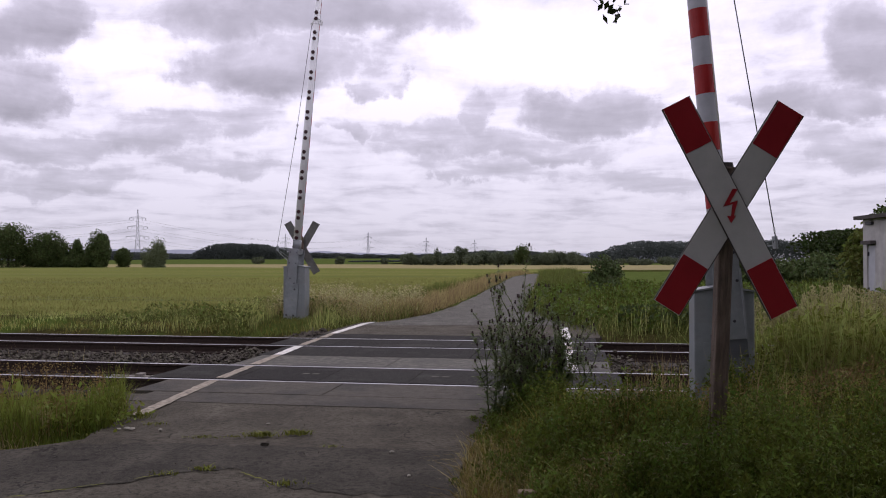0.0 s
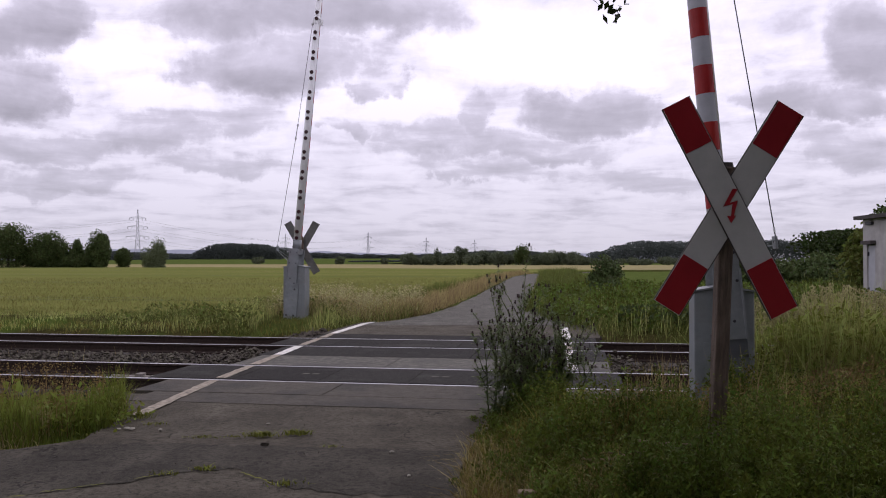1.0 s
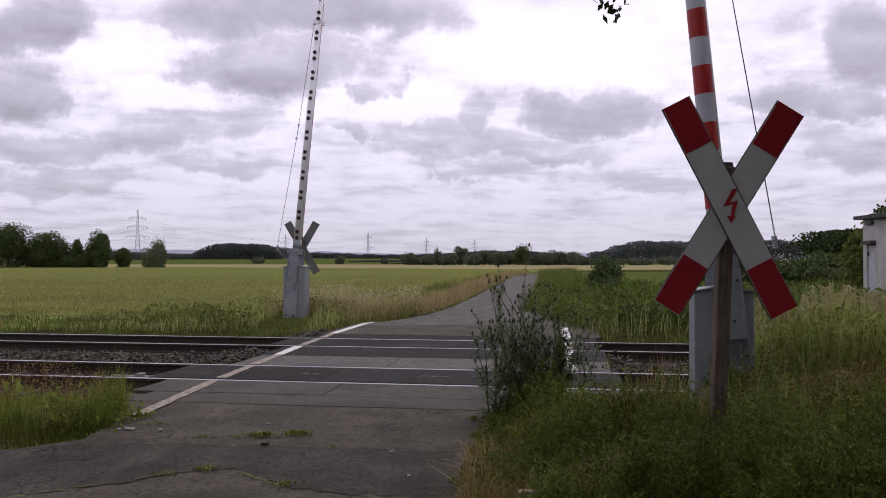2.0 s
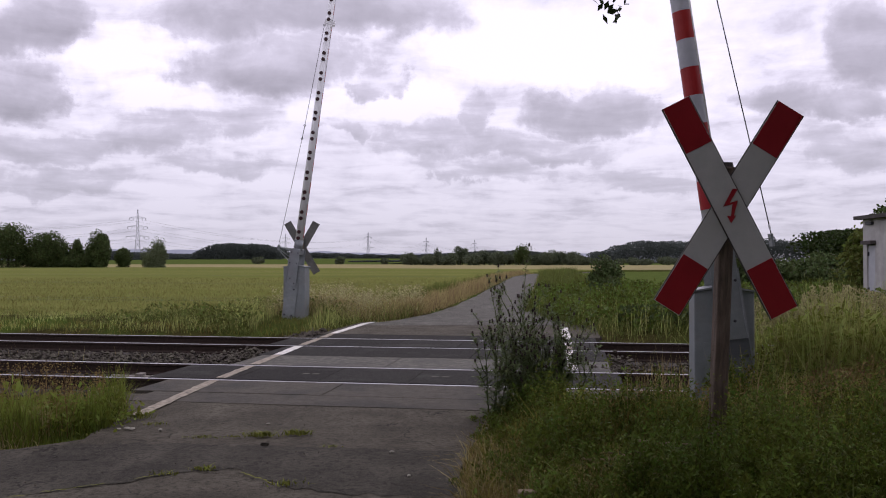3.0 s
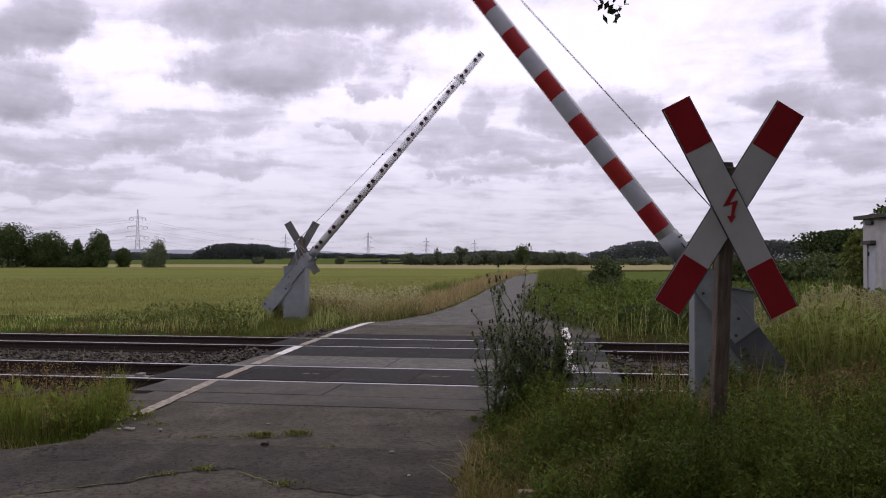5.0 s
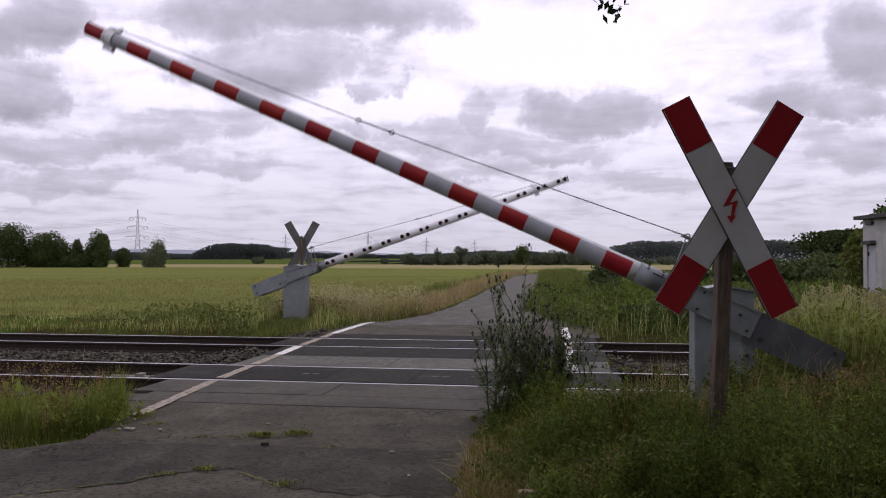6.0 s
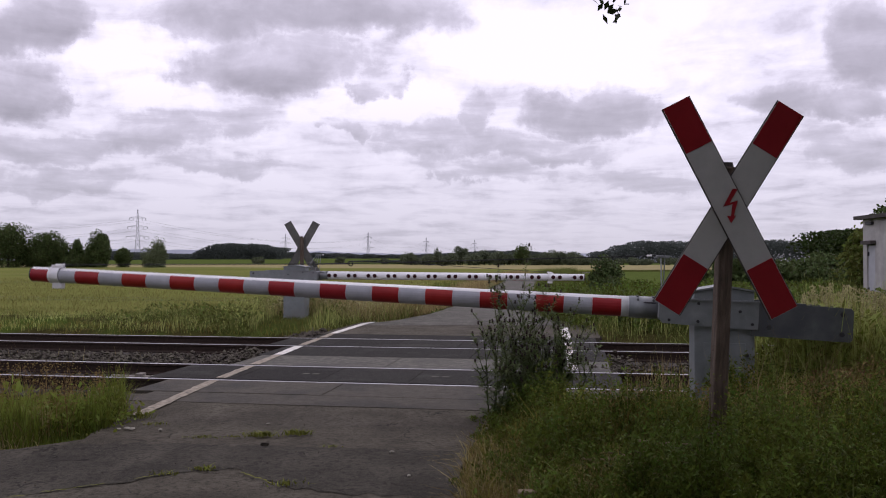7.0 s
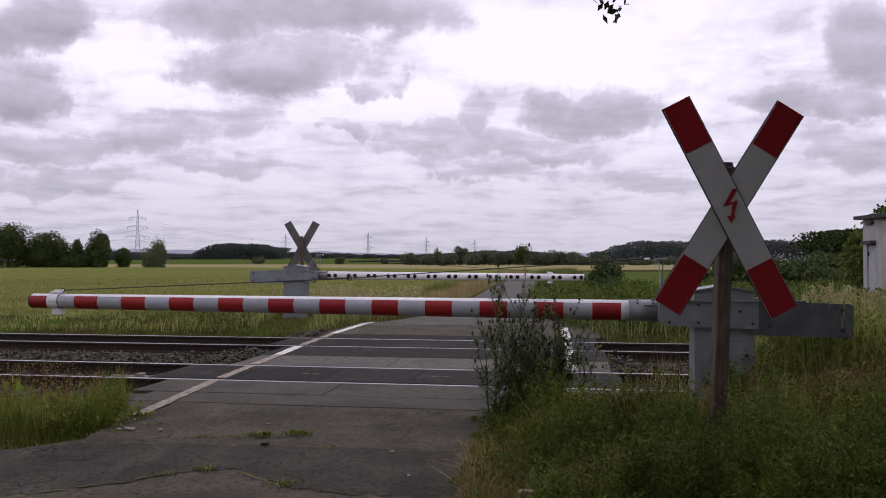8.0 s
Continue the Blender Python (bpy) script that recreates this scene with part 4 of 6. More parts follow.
def herbs(n, x0, x1, y0, y1, seed, height, leaf, per, mat, label, need=0.45, droop=0.5):
    """Leafy stems in stands, each with leaves in a loose cone that thins towards its tip."""
    rng = np.random.default_rng(seed)
    p = scatter(n // 7, x0, x1, y0, y1, seed + 1, lambda x, y: (x > verge_edge(y) + 0.15) & (rail_uv(x, y)[1] < 9.0))
    c = clumpy(p, seed % 50, 1.25)
    p, c = p[c > need], c[c > need]
    tall = height * (0.5 + 0.5 * (c - need) / (1 - need) + rng.uniform(0, 0.7, len(p))) * open_strip(p) * (0.25 + 0.75 * rim(p))
    p, tall = np.repeat(p, 11, 0), np.repeat(tall, 11)
    away = np.abs(rng.normal(0, 0.12, len(p)))
    turn = rng.uniform(0, math.tau, len(p))
    p = p + np.stack([away * np.cos(turn), away * np.sin(turn), np.zeros(len(p))], 1)
    h = tall * np.clip(1.1 - 1.6 * away, 0.3, 1.1) * rng.uniform(0.8, 1.15, len(p))
    t = rng.uniform(0.1, 1.0, (len(p), per))
    ang = rng.uniform(0, math.tau, t.shape)
    rad = (0.025 + 0.06 * (1.05 - t)) * rng.uniform(0.3, 1.2, t.shape)
    lean = rng.normal(0, 0.14, (2, len(p), 1)) * h[:, None] * t
    q = np.stack([p[:, 0, None] + rad * np.cos(ang) + lean[0], p[:, 1, None] + rad * np.sin(ang) + lean[1], p[:, 2, None] + h[:, None] * t], -1)
    leaves("verge_weeds", q.reshape(-1, 3), leaf, M[mat], seed + 2, label=label, category="weeds", kind="stuff", droop=droop, long=2.7)


herbs(1500, 0.2, 5.0, 4.4, 8.4, 900, 0.46, 0.0135, 44, "herb", "stands of leafy green weeds on the verge", 0.36)
herbs(1700, 0.2, 5.0, 4.2, 8.2, 910, 0.42, 0.0135, 42, "blade_dark", "stands of dark green nettles on the verge", 0.36, 0.7)
herbs(300, 0.5, 4.6, 4.8, 8.4, 920, 0.5, 0.011, 40, "herb_light", "yellow-green young weeds on the verge", 0.5)
herbs(190, 0.45, 1.3, 7.5, 8.7, 930, 0.52, 0.014, 60, "herb", "dense leafy weeds round the foot of the thistles", 0.3, 0.3)
herbs(230, 0.35, 1.4, 6.4, 8.4, 940, 0.38, 0.014, 60, "blade_dark", "dark leafy weeds round the foot of the thistles", 0.3, 0.3)
# taller olive and rusty grass round the sign and the barrier's foot
p = scatter(8000, 0.5, 5.2, 5.8, 9.2, 381, lambda x, y: (rail_uv(x, y)[1] < 9.3) & (x > verge_edge(y) + 0.3))
c = clumpy(p, 21, 1.0)
p, c = p[c > 0.53], c[c > 0.53]
blades("tall_grass", p, (0.22 + 0.5 * c) * open_strip(p) * (0.4 + 0.6 * rim(p)), 0.006, M["blade_olive"], 382, "olive brown flowering grass round the sign post", lean=0.4)
p = scatter(1500, 1.2, 5.2, 6.3, 8.0, 383, lambda x, y: (rail_uv(x, y)[1] < 9.2))
c = clumpy(p, 22, 1.2)
p, c = p[c > 0.47], c[c > 0.47]
h = (0.25 + 0.45 * c) * open_strip(p)
blades("seeding_grass", p, h, 0.005, M["rust_seed"], 384, "rusty brown seeding grass among the verge weeds", lean=0.3)
rng = np.random.default_rng(395)
q = np.repeat(p, 6, 0)
t = rng.uniform(0.6, 1.05, len(q))
q = q + np.stack([rng.normal(0, 0.035, len(q)), rng.normal(0, 0.035, len(q)), np.repeat(h, 6) * t], 1)
leaves("grass_seed_heads", q, 0.013, M["rust_seed"], 396, label="rusty brown seed heads of the verge grass", category="grass", kind="stuff", long=2.2)
p = scatter(160, 1.4, 4.4, 6.0, 8.8, 397, lambda x, y: rail_uv(x, y)[1] < 9.2)
blades("dry_stalks", p, 0.75 * open_strip(p) + 0.1, 0.007, M["blade_dry"], 398, "pale dry stalks standing among the verge grass", lean=0.3)
rng = np.random.default_rng(387)
p = np.stack([rng.normal(-4.35, 0.3, 420), rng.normal(8.0, 0.2, 420), np.abs(rng.normal(0, 0.15, 420)) - 0.02], 1)
leaves("verge_weeds", p, 0.075, M["herb_light"], 388, label="broad-leaved weeds beside the track", category="weeds", kind="stuff", droop=0.1, long=1.5)
p = np.stack([rng.normal(-3.45, 0.2, 900), rng.normal(8.0, 0.25, 900), np.abs(rng.normal(0, 0.14, 900))], 1)
leaves("verge_weeds", p, 0.028, M["herb_light"], 389, label="bright green weeds at the road edge", category="weeds", kind="stuff", droop=0.1, long=2.2)
# dry tuft at the road's edge
p = scatter(4600, 0.12, 1.3, 5.1, 6.9, 38, lambda x, y: x > verge_edge(y) + 0.02)
blades("dry_grass_tuft", p[::2], 0.25, 0.005, M["blade_dry"], 39, "dry straw-coloured grass tuft at the asphalt edge", lean=1.0)
blades("dry_grass_tuft", p[1::2], 0.24, 0.006, M["blade_olive"], 390, "brownish grass tuft at the asphalt edge", lean=0.9)

# tall pale grass round the near barrier
p = scatter(13000, 3.0, 6.5, 7.0, 10.0, 41, lambda x, y: (rail_uv(x, y)[1] < 9.5) & (y > 8.6 - 0.7 * (x - 3.2)))
c = clumpy(p, 4, 0.9)
hh = (1.12 + 0.62 * c) * (0.66 + 0.34 * smooth_step(3.0, 3.6, p[:, 0])) * (0.55 + 0.45 * smooth_step(7.3, 8.4, p[:, 1]))
hh = hh * (1 + 0.2 * smooth_step(8.5, 9.2, p[:, 1]))
blades("tall_grass", p, hh, 0.012, M["blade_pale"], 42, "tall pale green grass gone to seed beside the barrier", lean=0.2)
rng = np.random.default_rng(43)
q = np.repeat(p[::7], 26, 0)
t = rng.uniform(0, 1, len(q))
q = q + np.stack([rng.normal(0, 0.010, len(q)), rng.normal(0, 0.010, len(q)), np.repeat(hh[::7], 26) * 0.92 + 0.13 * t], 1)
leaves("grass_seed_heads", q, 0.013, M["seed_head"], 44, label="pale seed heads of the tall grass", category="grass", kind="stuff", droop=-1.5, long=2.6)
q = np.repeat(p[::2], 4, 0)
q = q + np.stack([rng.normal(0, 0.06, len(q)), rng.normal(0, 0.06, len(q)), np.repeat(hh[::2], 4) * rng.uniform(0.15, 0.9, len(q))], 1)
leaves("tall_grass_leaves", q[::2], 0.03, M["blade_pale"], 45, label="narrow leaves among the tall grass", category="grass", kind="stuff", droop=0.3, long=4.0)
leaves("tall_grass_leaves", q[1::2], 0.03, M["herb_light"], 451, label="green leaves among the tall grass", category="grass", kind="stuff", droop=0.3, long=3.2)
# pale dry stalks beside the track
p = scatter(420, 2.2, 3.0, 8.9, 10.4, 46, between(9.2, 9.9))
blades("dry_stalks", p, 0.85, 0.010, M["blade_dry"], 47, "pale dry grass stalks beside the rails", lean=0.2)
p = scatter(260, 0.9, 2.6, 9.0, 10.6, 48, between(8.9, 9.9))
blades("dry_stalks", p[::3], 0.32, 0.006, M["blade_dry"], 49, "pale dry grass stalks beside the rails", lean=0.7)

# left-hand tuft in front of the tracks
def left_tuft(x, y):
    return (rail_uv(x, y)[1] < 9.35) & (x < np.interp(y, [6.5, 7.0, 7.35, 8.3, 8.8, 9.6], [-3.95, -3.5, -3.12, -3.2, -3.4, -3.8]))


def tuft_height(p, seed):
    """Low and trodden towards the road, knee-high behind."""
    c = clumpy(p, seed, 1.7)
    back = smooth_step(0.0, 0.55, p[:, 1] - np.interp(p[:, 0], [-8.5, -3.95, -3.5, -3.1], [6.4, 6.5, 7.0, 7.35]))
    side = 0.22 + 0.78 * smooth_step(-4.35, -3.75, p[:, 0])
    return c, 0.05 + 0.72 * side * back * (0.14 + 0.5 * np.clip(c * 1.9 - 0.5, 0.05, 1))


p = scatter(10000, -8.0, -3.0, 6.5, 10.2, 51, left_tuft)
c, h = tuft_height(p, 6)
blades("verge_grass", p, h, 0.0065, M["blade_dark"], 52, "green grass tufts beside the track ballast", lean=0.55)
p = scatter(3000, -4.3, -3.05, 7.3, 9.0, 521, left_tuft)
c, h = tuft_height(p, 6)
blades("verge_grass", p[c > 0.5], h[c > 0.5] * 1.2 + 0.05, 0.0075, M["herb_light"], 522, "bright upright grass at the road edge", lean=0.3)
p = scatter(2400, -6.2, -3.1, 6.9, 9.8, 53, left_tuft)
c, h = tuft_height(p, 7)
blades("verge_grass", p[c > 0.42], 0.1 + 0.7 * h[c > 0.42], 0.005, M["blade_dry"], 54, "brownish flowering grass beside the track", lean=0.6)
p = scatter(620, -5.2, -3.45, 7.5, 9.2, 57, left_tuft)
p = p[clumpy(p, 23, 1.6) > 0.5]
blades("seeding_sorrel", p, 0.5, 0.0055, M["rust_seed"], 571, "reddish brown seeding stalks beside the track", lean=0.16)
rng = np.random.default_rng(572)
q = np.repeat(p, 9, 0)
q = q + np.stack([rng.normal(0, 0.012, len(q)), rng.normal(0, 0.012, len(q)), rng.uniform(0.28, 0.52, len(q))], 1)
leaves("sorrel_seeds", q, 0.012, M["rust_seed"], 573, label="reddish seeds of the sorrel stalks", category="weeds", kind="stuff", long=1.8)
p = scatter(60, -8.5, -3.5, 9.8, 11.0, 55, between(9.4, 10.1))
blades("dry_stalks", p, 0.5, 0.007, M["blade_dry"], 56, "thin dry stalks standing in the ballast", lean=0.25)

p = scatter(70, -12, -5, 12.0, 17.0, 580, between(12.3, 13.9))
p[:, 2] += 0.12
blades("dry_stalks", p[rail_uv(p[:, 0], p[:, 1])[0] < -5.9], 0.42, 0.006, M["blade_dry"], 581, "thin dry stalks standing between the tracks", lean=0.3)

# verge beyond the tracks
def beyond_left(x, y):
    v = rail_uv(x, y)[1]
    kept = ~((np.abs(x + 3.75) < 0.6) & (y < 21.75))          # mown round the foot of the barrier
    return kept & (v > 17.95) & (y < np.interp(x, [-16, -6, -2.6], [24.2, 23.6, 25.0])) & (x < np.interp(y, [17, 20.4, 21.9, 24.5, 28.5], [-3.0, -2.35, -1.5, -0.7, 0.1]))


p = scatter(5000, -18, -2.6, 17.2, 22, 611, lambda x, y: (rail_uv(x, y)[1] > 17.5) & (rail_uv(x, y)[1] < 18.8) | ((np.abs(x + 3.75) < 0.7) & (y < 21.5) & (y > 18.2)))
blades("verge_grass", p, 0.14, 0.012, M["blade_olive"], 612, "short rough grass beside the ballast", lean=0.9)
p = scatter(2600, -5.2, -2.8, 18.0, 21.6, 613, lambda x, y: rail_uv(x, y)[1] > 17.7)
blades("verge_grass", p, 0.16, 0.012, M["blade"], 614, "short green grass round the foot of the far barrier", lean=0.8)
p = scatter(36000, -20, -0.5, 17.5, 26, 61, beyond_left)
c = clumpy(p, 8, 0.55)
rise = smooth_step(17.9, 21.0, rail_uv(p[:, 0], p[:, 1])[1]) * (1 - 0.6 * ((np.abs(p[:, 0] + 3.9) < 0.7) & (p[:, 1] < 21.7)))
lush = smooth_step(-10, -5.5, p[:, 0])
keep = np.random.default_rng(58).uniform(0, 1, len(p)) < 0.22 + 0.68 * lush
p, c, rise, lush = p[keep], c[keep], rise[keep], lush[keep]
blades("verge_grass", p, 0.08 + (0.1 + 0.5 * np.clip(c * 2.2 - 0.75, 0, 1) * (0.25 + 0.75 * lush)) * rise, 0.012, M["blade"], 62, "rough green grass along the far side of the tracks", lean=1.0)
p, c = p[::9], c[::9]
lush = lush[::9]
near = (p[:, 0] > -8.6) & (p[:, 0] < -2.6)
p, c = p[(c > 0.52) & near], c[(c > 0.52) & near]
p = np.repeat(p, 8, 0)
rng = np.random.default_rng(60)
p = p + np.stack([rng.normal(0, 0.12, len(p)), rng.normal(0, 0.12, len(p)), rng.uniform(0.05, 0.75, len(p)) * np.repeat(c, 8)], 1)
leaves("rough_weeds", p, 0.05, M["blade"], 59, label="leafy green weeds round the far barrier", category="weeds", kind="stuff", droop=0.2, long=2.2)
p = scatter(15000, -20, -0.5, 18.2, 26, 63, beyond_left)
c = clumpy(p, 9, 0.6)
keep = c + 0.12 * (p[:, 0] > -7) > 0.4
blades("verge_grass", p[keep], 0.06 + 0.68 * c[keep] * smooth_step(-9, -4.5, p[keep][:, 0]) + 0.16 * c[keep], 0.009, M["blade_pale"], 64, "pale ripe grass stems along the tracks", lean=0.6)
p = scatter(5200, -4.6, -0.4, 21.6, 26.5, 65, lambda x, y: x < np.interp(y, [20.4, 21.9, 24.5, 28.5], [-2.35, -1.5, -0.7, 0.1]))
blades("dry_grass", p, 0.62, 0.010, M["blade_dry"], 66, "straw-coloured dry grass behind the far barrier", lean=0.8)
p = p[clumpy(p, 25, 0.9) > 0.46][::5]
rng = np.random.default_rng(67)
top = rng.uniform(0.3, 0.95, len(p))
q = np.repeat(p, 14, 0)
q = q + np.stack([rng.normal(0, 0.05, len(q)), rng.normal(0, 0.04, len(q)), np.repeat(top, 14) - rng.uniform(0, 0.3, len(q))], 1)
leaves("grass_seed_heads", q, 0.03, M["seed_head"], 68, label="feathery pale seed heads behind the far barrier", category="grass", kind="stuff", long=2.2)

# margins of the far road
def along_road(n, seed, y0, y1, off0, off1):
    rng = np.random.default_rng(seed)
    y = y0 * (y1 / y0) ** rng.uniform(0, 1, n)
    x = np.interp(y, [21.9, 24.5, 28.5, 34, 43.8, 61.6, 84, 100, 112], [-1.27, -0.4, 0.31, 1.08, 2.3, 4.5, 7.2, 10.2, 14.5]) + rng.uniform(off0, off1, n)
    return np.stack([x, y, np.full(n, -0.03)], 1)


p = along_road(9000, 71, 23, 105, -1.7, -0.5)
c = clumpy(p, 10, 0.3)
blades("dry_grass", p, (0.25 + 0.35 * c) * np.interp(p[:, 1], [23, 100], [1, 1.5]), 0.02, M["blade_dry"], 72, "straw-coloured dry grass margin along the farm road", lean=0.35)
p = along_road(5000, 73, 24, 105, -1.3, -0.15)
blades("verge_grass", p, 0.18, 0.02, M["blade_dry"], 74, "short straw-coloured grass at the edge of the farm road", lean=0.6)
p = along_road(4000, 75, 26, 100, -2.6, -1.2)
c = clumpy(p, 12, 0.35)
blades("verge_grass", p[c > 0.52], 0.6, 0.02, M["blade"], 76, "green weeds between the wheat and the road", lean=0.3)
p = along_road(900, 770, 40, 100, 2.55, 3.0)
blades("dry_grass", p, 0.3, 0.02, M["blade_dry"], 771, "straw-coloured dry grass along the farm road", lean=0.4)
p = along_road(15000, 77, 21.5, 105, 2.75, 6.0)
p = p[(p[:, 1] > 25) | (p[:, 0] > 2.9)]
c = clumpy(p, 13, 0.4)
blades("verge_grass", p, (0.35 + 0.5 * c) * np.interp(p[:, 1], [22, 45], [0.9, 1.5]), 0.02, M["blade"], 78, "tall green growth along the farm road", lean=0.3)

# rough ground beyond the tracks on the other side of the road
def beyond_right(x, y):
    v = rail_uv(x, y)[1]
    return (v > 17.9) & (x > np.interp(y, [17, 20, 24, 34, 44], [2.9, 2.9, 2.7, 3.6, 5.0]))


p = scatter(34000, 2.5, 19, 15.0, 33, 81, beyond_right)
c = clumpy(p, 14, 0.45)
hr = 0.12 + 0.42 * c * smooth_step(17.9, 20, rail_uv(p[:, 0], p[:, 1])[1])
blades("rough_grass", p, hr, 0.013, M["blade"], 82, "rough green grass beyond the tracks", lean=0.9)
p = scatter(7000, 2.5, 19, 15.0, 30, 83, beyond_right)
c = clumpy(p, 15, 0.5)
blades("rough_grass", p[c > 0.56], 0.7, 0.010, M["blade_pale"], 84, "pale tall grass stems beyond the tracks", lean=0.25)
p = scatter(5000, 3.0, 12, 15.5, 21, 881, between(17.2, 18.9))
p = p[p[:, 0] > 3.2]
p[:, 2] += 0.08
c = clumpy(p, 17, 0.8)
blades("rough_grass", p, 0.14 + 0.4 * c, 0.011, M["blade"], 882, "green grass along the far rail", lean=0.7)
blades("rough_grass", p[::3], 0.25 + 0.4 * c[::3], 0.010, M["blade_pale"], 883, "pale grass stems along the far rail", lean=0.5)
p = scatter(9000, 3.0, 16, 18, 34, 85, beyond_right)
c = clumpy(p, 16, 0.5)
p, c = p[c > 0.4], c[c > 0.4]
p = np.repeat(p, 7, 0)
rng = np.random.default_rng(86)
p = p + np.stack([rng.normal(0, 0.16, len(p)), rng.normal(0, 0.16, len(p)), rng.uniform(0.2, 1.0, len(p)) * np.repeat(c, 7) * 1.2], 1)
leaves("rough_weeds", p, 0.065, M["herb"], 87, label="leafy weeds and nettles beyond the tracks", category="weeds", kind="stuff", droop=0.3)

# ears of the wheat where it stands near
rng = np.random.default_rng(91)
n = 46000
y = 22.5 * (75 / 22.5) ** rng.uniform(0, 1, n)
x = rng.uniform(-0.62, 0.1, n) * y * 1.05
k = (x < np.interp(y, [22.9, 24.5, 29, 35, 45, 62, 84], [-6, -2.8, -1.6, -0.4, 1.2, 3.4, 6.0])) & (y > np.interp(x, [-60, -14, -6], [30, 23.3, 22.9]) + 0.15)
lane = np.abs(((x * 0.35 + y) % 9.0) - 4.5)
k &= (lane > 0.22)
p = np.stack([x[k], y[k], np.full(k.sum(), 0.03)], 1)
blades("wheat_ears", p, 0.17, 0.012 * np.interp(p[:, 1], [22, 75], [1, 2.2]), material("wheat_ear", [(0.3, (0.155, 0.16, 0.042)), (0.7, (0.28, 0.262, 0.085))], 0.3, 0.85, 0, 0, island=0.3, through_light=0.2),
       92, "ripening ears of the wheat field", "wheat", lean=0.6)


# ---------------------------------------------------------------- thistles and docks
def make_thistle(m, height, seed, label):
    rng = random.Random(seed)
    plant = empty("thistle", m)
    tagged(plant, label, "thistle", "thistles beside the road")
    spots, tips = [], []

    def grow(bm, a, way, length, r, depth):
        n = 5
        p, d = Vector(a), Vector(way).normalized()
        for k in range(n):
            d = (d + Vector((rng.gauss(0, 0.09), rng.gauss(0, 0.09), 0.05))).normalized()
            q = p + d * length / n
            tube(bm, p, q, r * (1 - 0.13 * k), r * (1 - 0.13 * (k + 1)), 5, False)
            for _ in range(8 if depth == 0 else 5):
                t = rng.random()
                spots.append(p.lerp(q, t))
            if depth < 2 and k >= 1 and rng.random() < (0.95 if depth == 0 else 0.4):
                side = Vector((rng.uniform(-1, 1), rng.uniform(-1, 1), 0.75))
                grow(bm, q, d * 0.5 + side * 0.6, length * rng.uniform(0.32, 0.5), r * 0.6, depth + 1)
            p = q
        tips.append(p.copy())

    for _ in range(2):
        bm = bmesh.new()
        grow(bm, (rng.gauss(0, 0.08), rng.gauss(0, 0.08), 0), (rng.gauss(-0.02, 0.27), rng.gauss(0, 0.22), 1), height * rng.uniform(0.75, 1.02), 0.008, 0)
        part("stem", bm, M["thistle"], plant)
    # spiny leaves: long ragged blades set along the stems, larger low down
    verts, faces = [], []
    for s in spots:
        low = max(0.25, 1.15 - s.z / height)
        for _ in range(2 if s.z < height * 0.5 else 1):
            L = rng.uniform(0.06, 0.13) * (0.38 + low)
            a = rng.uniform(0, math.tau)
            d = Vector((math.cos(a), math.sin(a), rng.uniform(-0.2, 0.7))).normalized()
            e = d.cross(Vector((0, 0, 1))).normalized()
            i = len(verts)
            w = L * 0.14
            pts = [s, s + d * L * 0.25 + e * w, s + d * L * 0.4 + e * w * 0.35, s + d * L * 0.6 + e * w * 0.9, s + d * L * 0.75 + e * w * 0.25, s + d * L + Vector((0, 0, -L * 0.3))]
            pts += [s + d * L * 0.75 - e * w * 0.25, s + d * L * 0.6 - e * w * 0.9, s + d * L * 0.4 - e * w * 0.35, s + d * L * 0.25 - e * w]
            verts += pts
            faces += [(i, i + 1, i + 2, i + 8, i + 9), (i + 2, i + 3, i + 4, i + 6, i + 7, i + 8), (i + 4, i + 5, i + 6)]
    tagged(raw("leaves", verts, faces, M["thistle"], plant), "spiny ragged leaves", kind="stuff")
    for t in tips:
        bm = bmesh.new()
        bmesh.ops.create_uvsphere(bm, u_segments=7, v_segments=5, radius=0.011, matrix=Matrix.Translation(t) @ Matrix.Diagonal((1, 1, 1.35, 1)))
        tube(bm, t + Vector((0, 0, 0.008)), t + Vector((0, 0, 0.022)), 0.005, 0.01, 6)
        part("bud", bm, M["bud"], plant)
    return plant


for k, (x, y, h) in enumerate(((0.5, 8.35, 1.0), (0.66, 8.5, 1.18), (0.78, 8.2, 0.95), (0.95, 8.55, 1.05), (1.08, 8.3, 0.85), (0.55, 8.05, 0.8), (0.86, 8.75, 1.0), (1.2, 8.65, 0.95), (1.35, 8.45, 0.7), (0.72, 8.0, 0.8), (1.0, 8.05, 0.72), (1.12, 8.15, 0.8), (0.9, 7.8, 0.6))):
    make_thistle(pose(x, y, 0.0, 0, 0, k * 57), h, 200 + k, "tall branching thistle with dark buds at the road edge")


# ---------------------------------------------------------------- shrubs and trees
def crown_points(rng, n, centre, radii, lobes, spread=0.62, size=0.5):
    """Leaf places on the shells of several lobes, so that the outline is uneven and gaps stay."""
    c, r = np.array(centre), np.array(radii)
    d = rng.normal(0, 1, (lobes, 3))
    d /= np.linalg.norm(d, axis=1)[:, None]
    lc = c + d * r * spread * rng.uniform(0.4, 1.1, (lobes, 1))
    lr = size * rng.uniform(0.6, 1.15, lobes)
    k = rng.integers(0, lobes, n)
    e = rng.normal(0, 1, (n, 3))
    e /= np.linalg.norm(e, axis=1)[:, None]
    return lc[k] + e * r * (lr[k] * rng.uniform(0.6, 1.05, n))[:, None]


